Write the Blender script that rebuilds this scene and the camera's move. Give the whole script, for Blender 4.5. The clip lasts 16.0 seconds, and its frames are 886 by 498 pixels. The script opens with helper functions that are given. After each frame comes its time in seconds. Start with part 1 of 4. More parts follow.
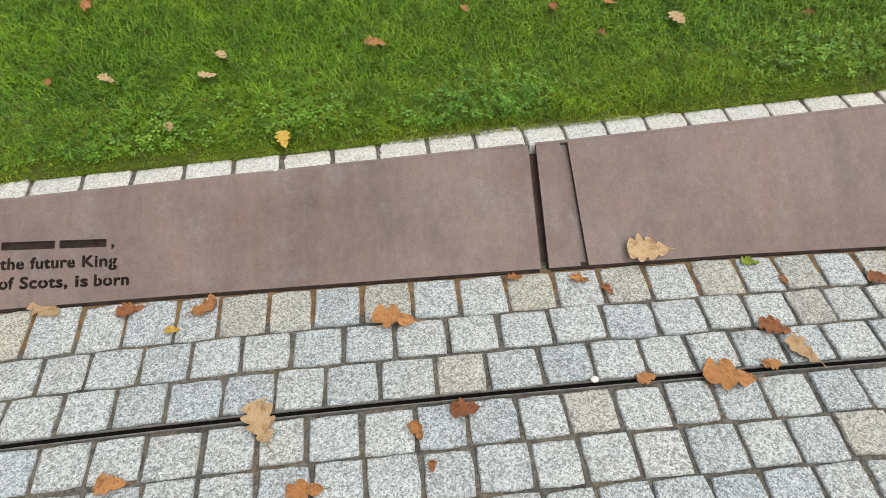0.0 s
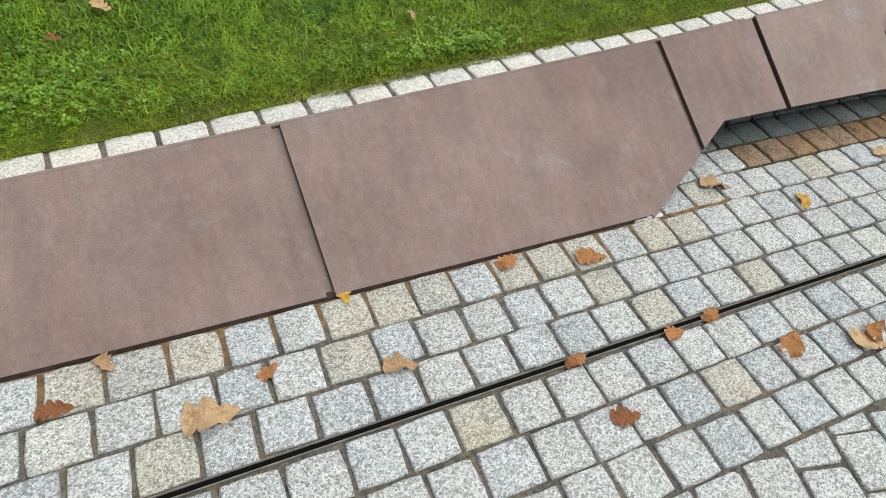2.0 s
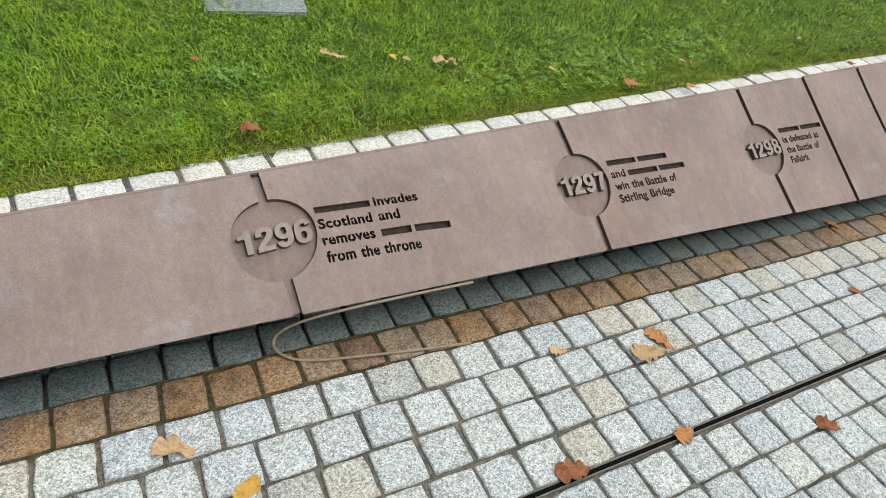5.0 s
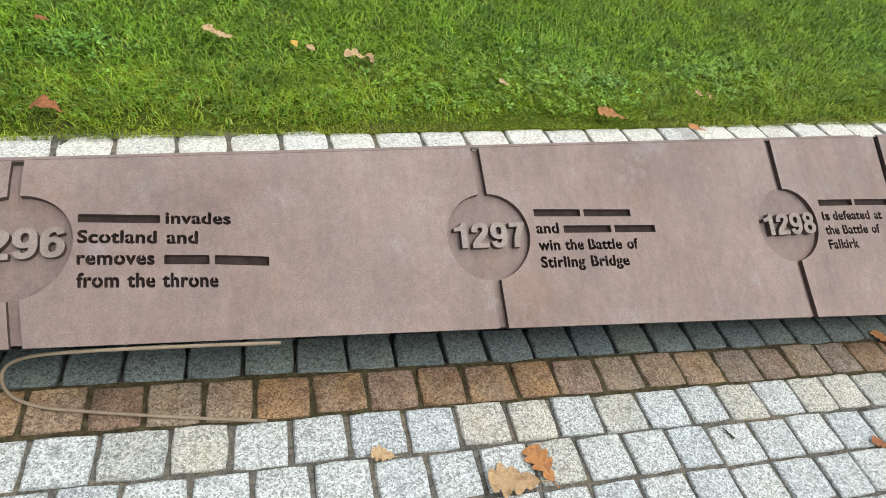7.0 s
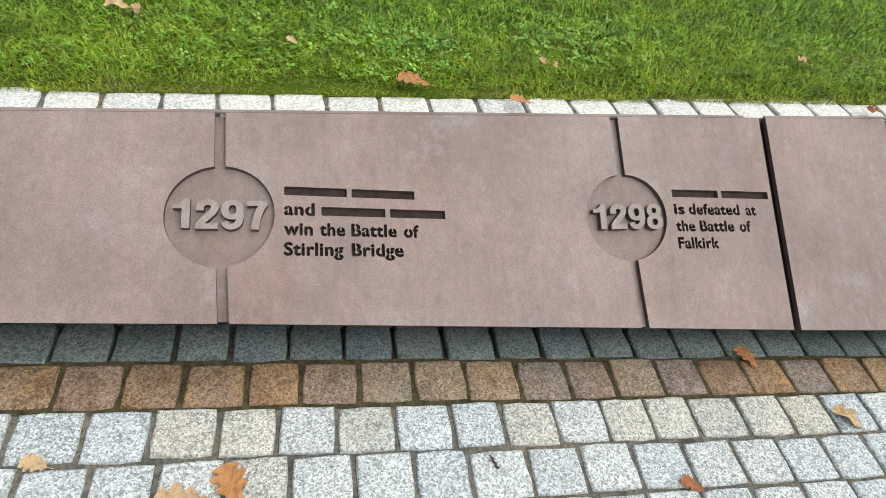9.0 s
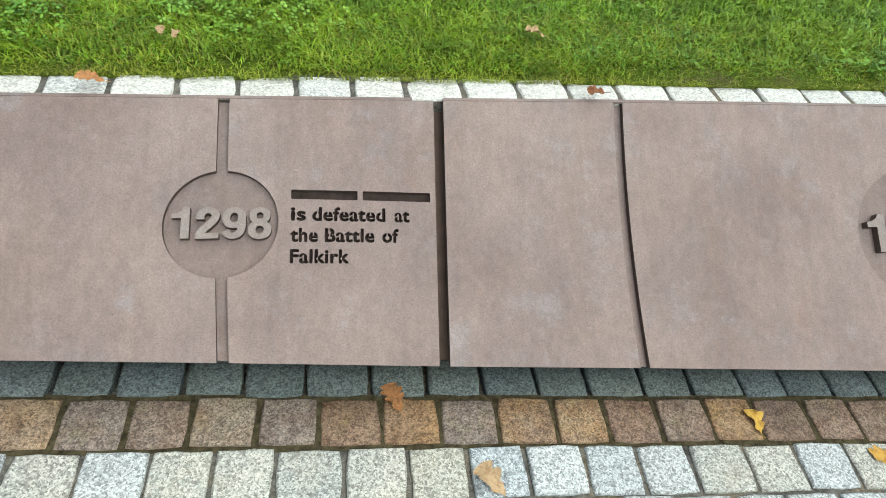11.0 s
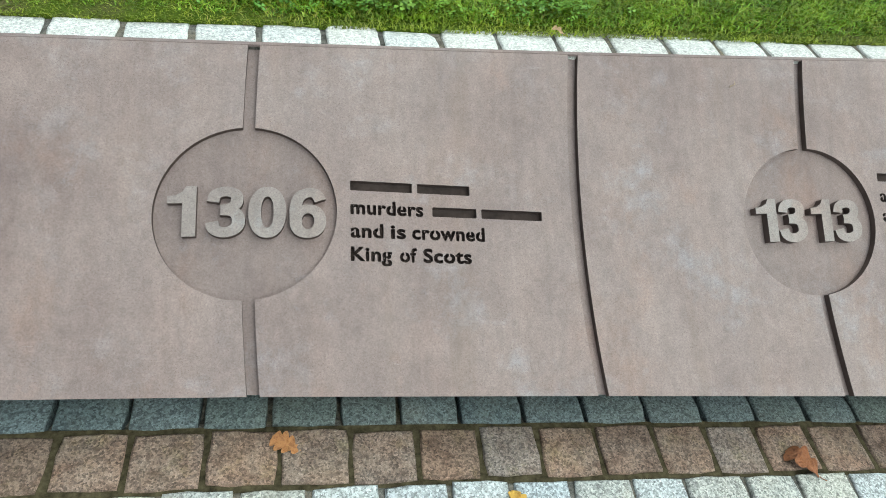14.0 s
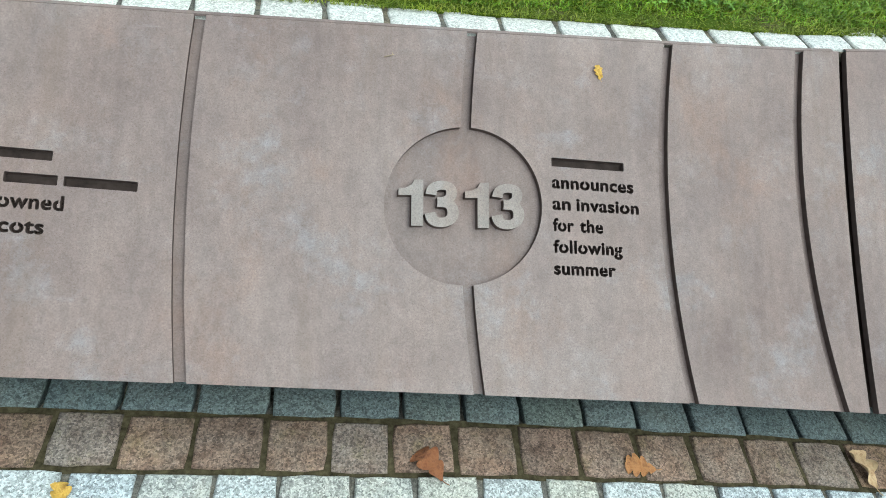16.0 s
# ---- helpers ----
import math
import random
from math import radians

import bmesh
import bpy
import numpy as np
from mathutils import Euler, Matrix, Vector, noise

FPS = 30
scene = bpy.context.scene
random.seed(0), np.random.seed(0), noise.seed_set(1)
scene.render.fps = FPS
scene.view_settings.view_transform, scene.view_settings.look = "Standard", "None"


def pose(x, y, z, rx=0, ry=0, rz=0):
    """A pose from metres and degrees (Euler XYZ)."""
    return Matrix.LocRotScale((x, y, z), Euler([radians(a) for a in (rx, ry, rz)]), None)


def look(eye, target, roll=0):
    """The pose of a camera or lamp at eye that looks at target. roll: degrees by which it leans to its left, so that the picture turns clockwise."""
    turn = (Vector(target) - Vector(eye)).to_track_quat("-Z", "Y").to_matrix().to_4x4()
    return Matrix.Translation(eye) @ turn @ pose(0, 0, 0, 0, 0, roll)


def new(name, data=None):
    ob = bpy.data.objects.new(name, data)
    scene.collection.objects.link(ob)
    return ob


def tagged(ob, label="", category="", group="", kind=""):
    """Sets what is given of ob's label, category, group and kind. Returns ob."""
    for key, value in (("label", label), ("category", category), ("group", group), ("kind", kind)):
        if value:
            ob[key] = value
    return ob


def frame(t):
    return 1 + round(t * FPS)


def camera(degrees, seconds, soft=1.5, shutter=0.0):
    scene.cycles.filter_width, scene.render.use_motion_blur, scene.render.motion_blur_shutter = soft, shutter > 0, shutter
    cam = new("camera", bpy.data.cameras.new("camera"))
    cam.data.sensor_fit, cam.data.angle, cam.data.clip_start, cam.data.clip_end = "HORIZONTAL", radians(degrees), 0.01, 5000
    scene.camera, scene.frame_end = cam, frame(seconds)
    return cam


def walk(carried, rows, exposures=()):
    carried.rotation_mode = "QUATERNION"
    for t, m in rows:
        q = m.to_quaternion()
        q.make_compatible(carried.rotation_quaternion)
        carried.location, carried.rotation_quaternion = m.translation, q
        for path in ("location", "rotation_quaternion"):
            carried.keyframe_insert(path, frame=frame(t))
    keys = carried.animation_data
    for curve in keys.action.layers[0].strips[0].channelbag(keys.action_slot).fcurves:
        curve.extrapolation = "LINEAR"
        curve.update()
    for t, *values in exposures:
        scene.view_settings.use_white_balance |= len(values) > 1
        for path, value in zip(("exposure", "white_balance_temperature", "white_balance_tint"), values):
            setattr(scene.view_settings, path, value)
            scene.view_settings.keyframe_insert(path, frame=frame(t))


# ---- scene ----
cam = camera(70.2, 16.0, soft=0.78)
PATH = [
    (0, (-0.985, -0.898, 1.309), (-0.837, 0.445, -0.167), -0.3),
    (0.5, (-0.601, -0.83, 1.228), (-0.255, 0.492, -0.232), 4.5),
    (1, (-0.177, -0.743, 1.196), (0.413, 0.513, -0.244), 7.9),
    (1.5, (0.219, -0.748, 1.194), (0.92, 0.451, -0.245), 9.3),
    (2, (0.594, -0.773, 1.192), (1.34, 0.392, -0.252), 9.7),
    (2.5, (0.984, -0.789, 1.193), (1.769, 0.352, -0.25), 10.1),
    (3, (1.381, -0.856, 1.227), (2.193, 0.26, -0.22), 10.7),
    (3.5, (1.805, -0.833, 1.255), (2.61, 0.284, -0.196), 10.5),
    (4, (2.188, -0.805, 1.248), (3.089, 0.397, -0.073), 11.2),
    (4.5, (2.521, -0.812, 1.271), (3.454, 0.424, 0.005), 12.3),
    (5, (2.821, -0.762, 1.255), (3.759, 0.496, 0.015), 13.0),
    (5.2, (2.926, -0.732, 1.243), (3.875, 0.527, 0.013), 13.7),
    (7.3, (3.713, -0.639, 1.173), (4.303, 0.769, -0.12), 14.4),
    (7.5, (3.799, -0.649, 1.171), (4.376, 0.757, -0.129), 14.4),
    (8, (3.966, -0.67, 1.16), (4.518, 0.74, -0.147), 14.3),
    (8.2, (4.027, -0.659, 1.149), (4.571, 0.75, -0.161), 14.3),
    (10.3, (4.878, -0.552, 1.163), (5.288, 0.814, -0.239), 12.7),
    (10.5, (4.991, -0.532, 1.154), (5.397, 0.833, -0.249), 12.7),
    (11, (5.286, -0.512, 1.155), (5.68, 0.86, -0.246), 12.3),
    (11.5, (5.597, -0.514, 1.159), (5.971, 0.85, -0.255), 12.0),
    (12, (5.859, -0.486, 1.145), (6.244, 0.877, -0.267), 12.5),
    (12.5, (6.151, -0.45, 1.164), (6.541, 0.875, -0.283), 12.8),
    (13, (6.396, -0.514, 1.152), (6.815, 0.827, -0.271), 13.3),
    (13.5, (6.58, -0.51, 1.14), (7.032, 0.829, -0.275), 14.0),
    (14, (6.793, -0.448, 1.119), (7.263, 0.879, -0.302), 14.6),
    (14.5, (6.959, -0.423, 1.121), (7.439, 0.9, -0.3), 15.0),
    (15, (7.154, -0.484, 1.148), (7.616, 0.831, -0.287), 15.3),
    (15.5, (7.36, -0.516, 1.166), (7.793, 0.805, -0.272), 15.2),
    (16, (7.564, -0.511, 1.172), (8.029, 0.803, -0.264), 16.8),
]
EXPOSURES = [(0.0, -0.38, 6650, 8), (0.6, -0.33, 6640, 8), (1.5, -0.27, 6630, 8), (2.6, -0.33, 6610, 7), (3.5, -0.35, 6600, 7), (5.0, -0.18, 6550, 6), (8.0, -0.08, 6500, 7), (11.0, 0.0, 6250, 0), (12.5, 0.0, 6100, -2), (15.0, -0.02, 5800, -6), (16.0, -0.02, 5750, -6)]
walk(cam, [(t, look(eye, target, roll)) for t, eye, target, roll in PATH], EXPOSURES)

# ---- world, sky, light, exposure ----
from mathutils.geometry import delaunay_2d_cdt

world = bpy.data.worlds.new("overcast_sky")
scene.world = world
world.use_nodes = True
_n, _l = world.node_tree.nodes, world.node_tree.links
sky = _n.new("ShaderNodeTexSky")
sky.sky_type = "NISHITA"
sky.sun_disc = False
sky.sun_elevation, sky.sun_rotation = radians(58), radians(150)
sky.air_density, sky.dust_density, sky.ozone_density = 1.0, 6.0, 0.6
hsv = _n.new("ShaderNodeHueSaturation")
hsv.inputs["Saturation"].default_value = 0.32
_l.new(sky.outputs[0], hsv.inputs["Color"])
_l.new(hsv.outputs[0], _n["Background"].inputs["Color"])
_n["Background"].inputs["Strength"].default_value = 0.19

sun_data = bpy.data.lights.new("sun", "SUN")
sun_data.energy, sun_data.angle, sun_data.color = 1.3, radians(28), (1.0, 0.97, 0.93)
sun = new("sun", sun_data)
sun.matrix_world = look((6.5, 5.0, 9.0), (3.0, 1.0, 0.0))

# ---- materials ----


class Mat:
    """A node material with short calls for its nodes."""

    def __init__(self, name, rough=0.7, metal=0.0, spec=0.4):
        self.m = bpy.data.materials.new(name)
        self.m.use_nodes = True
        self.nt = self.m.node_tree
        self.b = self.nt.nodes["Principled BSDF"]
        self.b.inputs["Roughness"].default_value = rough
        self.b.inputs["Metallic"].default_value = metal
        self.b.inputs["Specular IOR Level"].default_value = spec
        self.co = self.node("ShaderNodeTexCoord").outputs["Object"]

    def node(self, kind):
        return self.nt.nodes.new(kind)

    def link(self, a, b):
        self.nt.links.new(a, b)

    def world_co(self):
        self.co = self.node("ShaderNodeNewGeometry").outputs["Position"]

    def stretch(self, sx, sy, sz):
        k = self.node("ShaderNodeMapping")
        k.inputs["Scale"].default_value = (sx, sy, sz)
        self.link(self.co, k.inputs["Vector"])
        return k.outputs[0]

    def noise(self, scale, detail=4.0, rough=0.6, co=None):
        k = self.node("ShaderNodeTexNoise")
        k.inputs["Scale"].default_value = scale
        k.inputs["Detail"].default_value = detail
        k.inputs["Roughness"].default_value = rough
        self.link(co or self.co, k.inputs["Vector"])
        return k.outputs["Fac"]

    def cells(self, scale):
        k = self.node("ShaderNodeTexVoronoi")
        k.inputs["Scale"].default_value = scale
        self.link(self.co, k.inputs["Vector"])
        s = self.node("ShaderNodeSeparateColor")
        self.link(k.outputs["Color"], s.inputs[0])
        return s.outputs[0]

    def ramp(self, fac, stops):
        k = self.node("ShaderNodeValToRGB")
        e = k.color_ramp.elements
        while len(e) < len(stops):
            e.new(0.5)
        for el, (p, c) in zip(e, stops):
            el.position = p
            el.color = (*c, 1) if len(c) == 3 else c
        self.link(fac, k.inputs[0])
        return k.outputs["Color"]

    def mix(self, fac, a, b, mode="MIX"):
        k = self.node("ShaderNodeMix")
        k.data_type, k.blend_type = "RGBA", mode
        for sock, val in ((k.inputs[0], fac), (k.inputs[6], a), (k.inputs[7], b)):
            if isinstance(val, (int, float)):
                sock.default_value = val
            elif isinstance(val, tuple):
                sock.default_value = (*val, 1)
            else:
                self.link(val, sock)
        return k.outputs[2]

    def chance(self, per_object=True):
        if per_object:
            return self.node("ShaderNodeObjectInfo").outputs["Random"]
        return self.node("ShaderNodeNewGeometry").outputs["Random Per Island"]

    def colour(self, c):
        self.link(c, self.b.inputs["Base Color"])

    def rough(self, r):
        self.link(r, self.b.inputs["Roughness"])

    def bump(self, h, strength=0.3, dist=0.002, after=None):
        k = self.node("ShaderNodeBump")
        k.inputs["Strength"].default_value = strength
        k.inputs["Distance"].default_value = dist
        self.link(h, k.inputs["Height"])
        if after:
            self.link(after, k.inputs["Normal"])
        self.link(k.outputs[0], self.b.inputs["Normal"])
        return k.outputs[0]


def grey(v):
    return (v, v, v)


def make_corten(name, k=1.0, warm=1.0):
    """Weathered steel; k: how pale, warm: how red."""
    def c(r, g, bl):
        return (r * k * (0.42 + 0.5 * warm), g * k, bl * k * 1.03)
    m = Mat(name, 0.62, 0.0, 0.35)
    m.world_co()
    big = m.noise(2.3, 5, 0.62)
    base = m.ramp(big, [(0.3, c(0.158, 0.110, 0.098)), (0.5, c(0.205, 0.148, 0.132)), (0.72, c(0.255, 0.192, 0.172))])
    streak = m.noise(1.0, 4, 0.6, m.stretch(26, 3.0, 3.0))
    base = m.mix(m.ramp(streak, [(0.42, grey(0.0)), (0.72, grey(0.26))]), base, c(0.26, 0.198, 0.175))
    rust = m.noise(3.1, 6, 0.7, m.stretch(1.6, 1, 1))
    base = m.mix(m.ramp(rust, [(0.57, grey(0.0)), (0.74, grey(0.36))]), base, c(0.22, 0.110, 0.065))
    pale = m.noise(7.0, 7, 0.75)
    base = m.mix(m.ramp(pale, [(0.55, grey(0.0)), (0.8, grey(0.55))]), base, c(0.30, 0.265, 0.26))
    run = m.noise(1.0, 5, 0.65, m.stretch(55, 2.0, 2.0))
    base = m.mix(m.ramp(run, [(0.50, grey(0.0)), (0.74, grey(0.22))]), base, c(0.150, 0.108, 0.094))
    bloom = m.noise(5.5, 6, 0.7)
    base = m.mix(m.ramp(bloom, [(0.58, grey(0.0)), (0.72, grey(0.45))]), base, c(0.29, 0.275, 0.285))
    fine = m.noise(270, 3, 0.75)
    base = m.mix(0.85, base, m.ramp(fine, [(0.32, grey(0.40)), (0.68, grey(0.60))]), "OVERLAY")
    mott = m.noise(38, 6, 0.7, m.stretch(1.5, 1, 1))
    base = m.mix(0.8, base, m.ramp(mott, [(0.34, grey(0.44)), (0.66, grey(0.56))]), "OVERLAY")
    cloud = m.noise(4.2, 5, 0.6, m.stretch(2.2, 1, 1))
    base = m.mix(0.7, base, m.ramp(cloud, [(0.32, (0.43, 0.425, 0.43)), (0.52, (0.51, 0.50, 0.49)), (0.70, (0.585, 0.55, 0.525))]), "OVERLAY")
    scuff = m.noise(1.0, 5, 0.75, m.stretch(9, 60, 60))
    base = m.mix(m.ramp(scuff, [(0.66, grey(0.0)), (0.76, grey(0.5))]), base, c(0.34, 0.29, 0.275))
    drip = m.noise(1.0, 5, 0.7, m.stretch(13, 1.1, 1.1))
    base = m.mix(m.ramp(drip, [(0.55, grey(0.0)), (0.70, grey(0.30))]), base, c(0.165, 0.108, 0.080))
    spk = m.noise(620, 1, 0.5)
    base = m.mix(m.ramp(spk, [(0.63, grey(0.0)), (0.72, grey(0.6))]), base, (0.10, 0.065, 0.055))
    m.colour(base)
    m.rough(m.ramp(pale, [(0.3, grey(0.52)), (0.8, grey(0.72))]))
    a = m.bump(fine, 0.25, 0.0012)
    m.bump(m.noise(30, 4), 0.12, 0.003, a)
    return m.m


def make_shadow_steel():
    m = Mat("shadow_steel", 0.75, 0.0, 0.2)
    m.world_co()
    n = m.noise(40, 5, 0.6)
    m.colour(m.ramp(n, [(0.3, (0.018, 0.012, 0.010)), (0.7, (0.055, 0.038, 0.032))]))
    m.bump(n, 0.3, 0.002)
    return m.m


def granite(name, tint, stain, stain_amount, warm=0.15, joined=False, speck=1.0):
    """Speckled granite, each piece with a tone of its own, some with brown and dark stains."""
    m = Mat(name, 0.78, 0.0, 0.3)
    m.world_co()
    c1 = m.cells(300)
    c2 = m.noise(430, 2, 0.6)
    c3 = m.cells(170)
    d = tint
    base = m.ramp(c1, [(p, tuple(min(v * (1 + (k - 1) * speck), 0.92) for v in d)) for p, k in ((0.0, 0.42), (0.28, 0.80), (0.6, 1.03), (1.0, 1.40))])
    base = m.mix(m.ramp(c3, [(0.80, grey(0.0)), (0.87, grey(0.55 * speck))]), base, tuple(v * 0.36 for v in d))
    base = m.mix(0.6, base, m.ramp(c2, [(0.3, grey(0.26)), (0.7, grey(0.74))]), "OVERLAY")
    tone = m.chance(not joined)
    base = m.mix(0.75, base, m.ramp(tone, [(0.0, (0.40, 0.43, 0.46)), (0.3, (0.5, 0.5, 0.49)), (0.62, (0.56, 0.57, 0.56)), (0.85, (0.45, 0.48, 0.51)), (1.0, (0.57, 0.56, 0.51))]), "OVERLAY")
    wear = m.noise(9, 5, 0.65)
    base = m.mix(m.ramp(wear, [(0.50, grey(0.0)), (0.75, grey(warm))]), base, (0.36, 0.29, 0.18))
    grime = m.noise(26, 5, 0.7)
    base = m.mix(m.ramp(grime, [(0.52, grey(0.0)), (0.74, grey(0.45))]), base, m.mix(1.0, base, (0.62, 0.63, 0.62), "MULTIPLY"))
    if stain_amount:
        spot = m.noise(16, 6, 0.7)
        k = m.node("ShaderNodeMath")
        k.operation = "ADD"
        m.link(m.ramp(spot, [(0.3, grey(0.0)), (0.7, grey(0.5))]), k.inputs[0])
        m.link(m.ramp(tone, [(0.0, grey(0.05)), (1.0, grey(0.75))]), k.inputs[1])
        base = m.mix(m.ramp(k.outputs[0], [(0.25, grey(0.5 * stain_amount)), (0.80, grey(stain_amount))]), base, m.mix(1.0, base, m.mix(m.ramp(m.noise(5, 3), [(0.4, grey(0.0)), (0.6, grey(1.0))]), stain, (stain[0] * 0.78, stain[1] * 0.84, min(stain[2] * 1.4, stain[1] * 0.72))), "MULTIPLY"))
        if stain_amount > 0.9:
            # dark soot-brown blotches and a thin olive growth
            soot = m.noise(19, 5, 0.7)
            base = m.mix(m.ramp(soot, [(0.48, grey(0.0)), (0.66, grey(0.7))]), base, m.mix(1.0, base, (0.47, 0.40, 0.37), "MULTIPLY"))
            olive = m.noise(13, 6, 0.72, m.stretch(1.3, 1, 1))
            base = m.mix(m.ramp(olive, [(0.54, grey(0.0)), (0.70, grey(0.55))]), base, m.mix(1.0, base, (0.92, 1.02, 0.62), "MULTIPLY"))
    m.colour(base)
    a = m.bump(c2, 0.6, 0.0018)
    m.bump(m.noise(45, 4, 0.6), 0.65, 0.006, a)
    return m.m


def make_mortar():
    m = Mat("sandy_joint", 0.95, 0.0, 0.1)
    m.world_co()
    n = m.noise(9, 6, 0.7)
    base = m.ramp(n, [(0.3, (0.060, 0.057, 0.050)), (0.48, (0.135, 0.130, 0.115)), (0.62, (0.165, 0.142, 0.105)), (0.76, (0.075, 0.078, 0.040))])
    clod = m.noise(95, 4, 0.7)
    base = m.mix(0.9, base, m.ramp(clod, [(0.34, grey(0.24)), (0.66, grey(0.72))]), "OVERLAY")
    g = m.noise(600, 2)
    m.colour(m.mix(0.8, base, m.ramp(g, [(0.3, grey(0.25)), (0.7, grey(0.75))]), "OVERLAY"))
    a = m.bump(g, 0.6, 0.002)
    m.bump(m.noise(60, 4), 0.5, 0.006, a)
    return m.m


def make_soil():
    m = Mat("lawn_soil", 0.95, 0.0, 0.1)
    m.world_co()
    n = m.noise(5, 7, 0.7)
    base = m.ramp(n, [(0.28, (0.045, 0.085, 0.008)), (0.50, (0.085, 0.125, 0.014)), (0.64, (0.118, 0.112, 0.045)), (0.78, (0.150, 0.122, 0.080))])
    g = m.noise(240, 4)
    m.colour(m.mix(0.7, base, m.ramp(g, [(0.3, grey(0.25)), (0.7, grey(0.7))]), "OVERLAY"))
    m.bump(g, 0.8, 0.01)
    return m.m


def make_blade(name, stops, rough=0.5):
    m = Mat(name, rough, 0.0, 0.35)
    r = m.chance(False)
    base = m.ramp(r, stops)
    m.world_co()
    patch = m.noise(2.6, 5, 0.65)
    base = m.mix(m.ramp(patch, [(0.38, grey(0.0)), (0.68, grey(0.58))]), base, (0.225, 0.325, 0.010))
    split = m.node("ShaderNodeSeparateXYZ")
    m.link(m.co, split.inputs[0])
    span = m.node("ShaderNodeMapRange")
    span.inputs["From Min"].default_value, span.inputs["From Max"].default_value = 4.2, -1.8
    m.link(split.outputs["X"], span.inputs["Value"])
    base = m.mix(m.ramp(span.outputs[0], [(0.0, grey(0.0)), (1.0, grey(0.6))]), base, m.mix(1.0, base, (0.64, 0.78, 0.6), "MULTIPLY"))  # turf darker and greener towards low x
    small = m.noise(11, 4, 0.65)
    base = m.mix(0.9, base, m.ramp(small, [(0.32, (0.24, 0.29, 0.17)), (0.68, (0.68, 0.70, 0.46))]), "OVERLAY")
    m.colour(base)
    m.b.inputs["Subsurface Weight"].default_value = 0.0
    return m.m


def make_leaf(name, a, b, c):
    m = Mat(name, 0.62, 0.0, 0.3)
    n = m.noise(3.5, 7, 0.75)
    base = m.ramp(n, [(0.34, a), (0.5, b), (0.66, c)])
    tone = m.chance(True)
    m.colour(m.mix(0.6, base, m.ramp(tone, [(0.0, grey(0.38)), (1.0, grey(0.62))]), "OVERLAY"))
    m.bump(m.noise(14, 5), 0.5, 0.05)
    return m.m


def plain(name, c, rough=0.8, var=0.25, scale=30, spec=0.4):
    m = Mat(name, rough, 0.0, spec)
    m.world_co()
    n = m.noise(scale, 6, 0.65)
    m.colour(m.ramp(n, [(0.3, tuple(v * (1 - var) for v in c)), (0.7, tuple(v * (1 + var) for v in c))]))
    m.bump(n, 0.3, 0.003)
    return m.m


CORTEN = make_corten("weathered_steel", 1.20, 1.03)
CORTEN_DARKER = make_corten("weathered_steel_darker", 1.03, 1.09)
CORTEN_DEEP = make_corten("weathered_steel_shaded_recess", 0.96, 1.06)
LINING = plain("brown_lining", (0.085, 0.055, 0.042), 0.8)
CORTEN_BARE = make_corten("weathered_steel_numeral", 1.32, 0.88)
# cut rims: dark steel whose colour also carries the shade on these sides
CUT_EDGE = plain("shaded_cut_edge", (0.090, 0.064, 0.055), 0.75)
DARK = make_shadow_steel()
GRANITE = granite("grey_granite", (0.475, 0.502, 0.506), (0.28, 0.17, 0.07), 0.0, 0.12)
GRANITE_J = granite("grey_granite_far", (0.475, 0.502, 0.506), (0.28, 0.17, 0.07), 0.0, 0.12, True)
GRANITE_WARM = granite("granite_sandy_edges", (0.48, 0.49, 0.47), (0.90, 0.80, 0.63), 0.42, 0.30)
GRANITE_RUST = granite("rust_stained_granite", (0.365, 0.325, 0.260), (0.80, 0.56, 0.36), 1.0, 0.42)
GRANITE_UMBER = granite("umber_stained_granite", (0.310, 0.275, 0.240), (0.76, 0.56, 0.46), 1.0, 0.22)
# setts under the panels: the shade there is put into a darker, bluer tint
GRANITE_SHADE = granite("shaded_granite", (0.160, 0.192, 0.200), (0.6, 0.57, 0.45), 0.6, 0.1)
GRANITE_WHITE = granite("pale_granite", (0.63, 0.625, 0.585), (0.34, 0.23, 0.10), 0.0, 0.12, speck=0.6)
MORTAR = make_mortar()
SOIL = make_soil()
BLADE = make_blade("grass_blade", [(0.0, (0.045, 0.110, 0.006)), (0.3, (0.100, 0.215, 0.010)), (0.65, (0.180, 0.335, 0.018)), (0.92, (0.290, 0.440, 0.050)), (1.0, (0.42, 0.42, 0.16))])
CLOVER = make_blade("clover_green", [(0.0, (0.070, 0.170, 0.028)), (0.5, (0.125, 0.270, 0.046)), (1.0, (0.21, 0.38, 0.085))], 0.5)
MOSS_BLADE = make_blade("mossy_grass", [(0.0, (0.14, 0.17, 0.012)), (0.5, (0.22, 0.25, 0.020)), (0.9, (0.30, 0.31, 0.04)), (1.0, (0.34, 0.27, 0.12))])
LEAF_ORANGE = make_leaf("orange_leaf", (0.36, 0.145, 0.045), (0.52, 0.255, 0.10), (0.24, 0.095, 0.04))
LEAF_TAN = make_leaf("tan_leaf", (0.46, 0.29, 0.15), (0.60, 0.43, 0.25), (0.34, 0.19, 0.09))
LEAF_BROWN = make_leaf("brown_leaf", (0.24, 0.085, 0.035), (0.34, 0.14, 0.06), (0.16, 0.06, 0.03))
LEAF_YELLOW = make_leaf("yellow_leaf", (0.60, 0.34, 0.05), (0.70, 0.45, 0.10), (0.45, 0.22, 0.04))
LEAF_GREEN = make_leaf("green_leaf", (0.20, 0.30, 0.03), (0.30, 0.38, 0.05), (0.22, 0.24, 0.04))
CABLE = plain("dusty_cable", (0.26, 0.205, 0.145), 0.7)
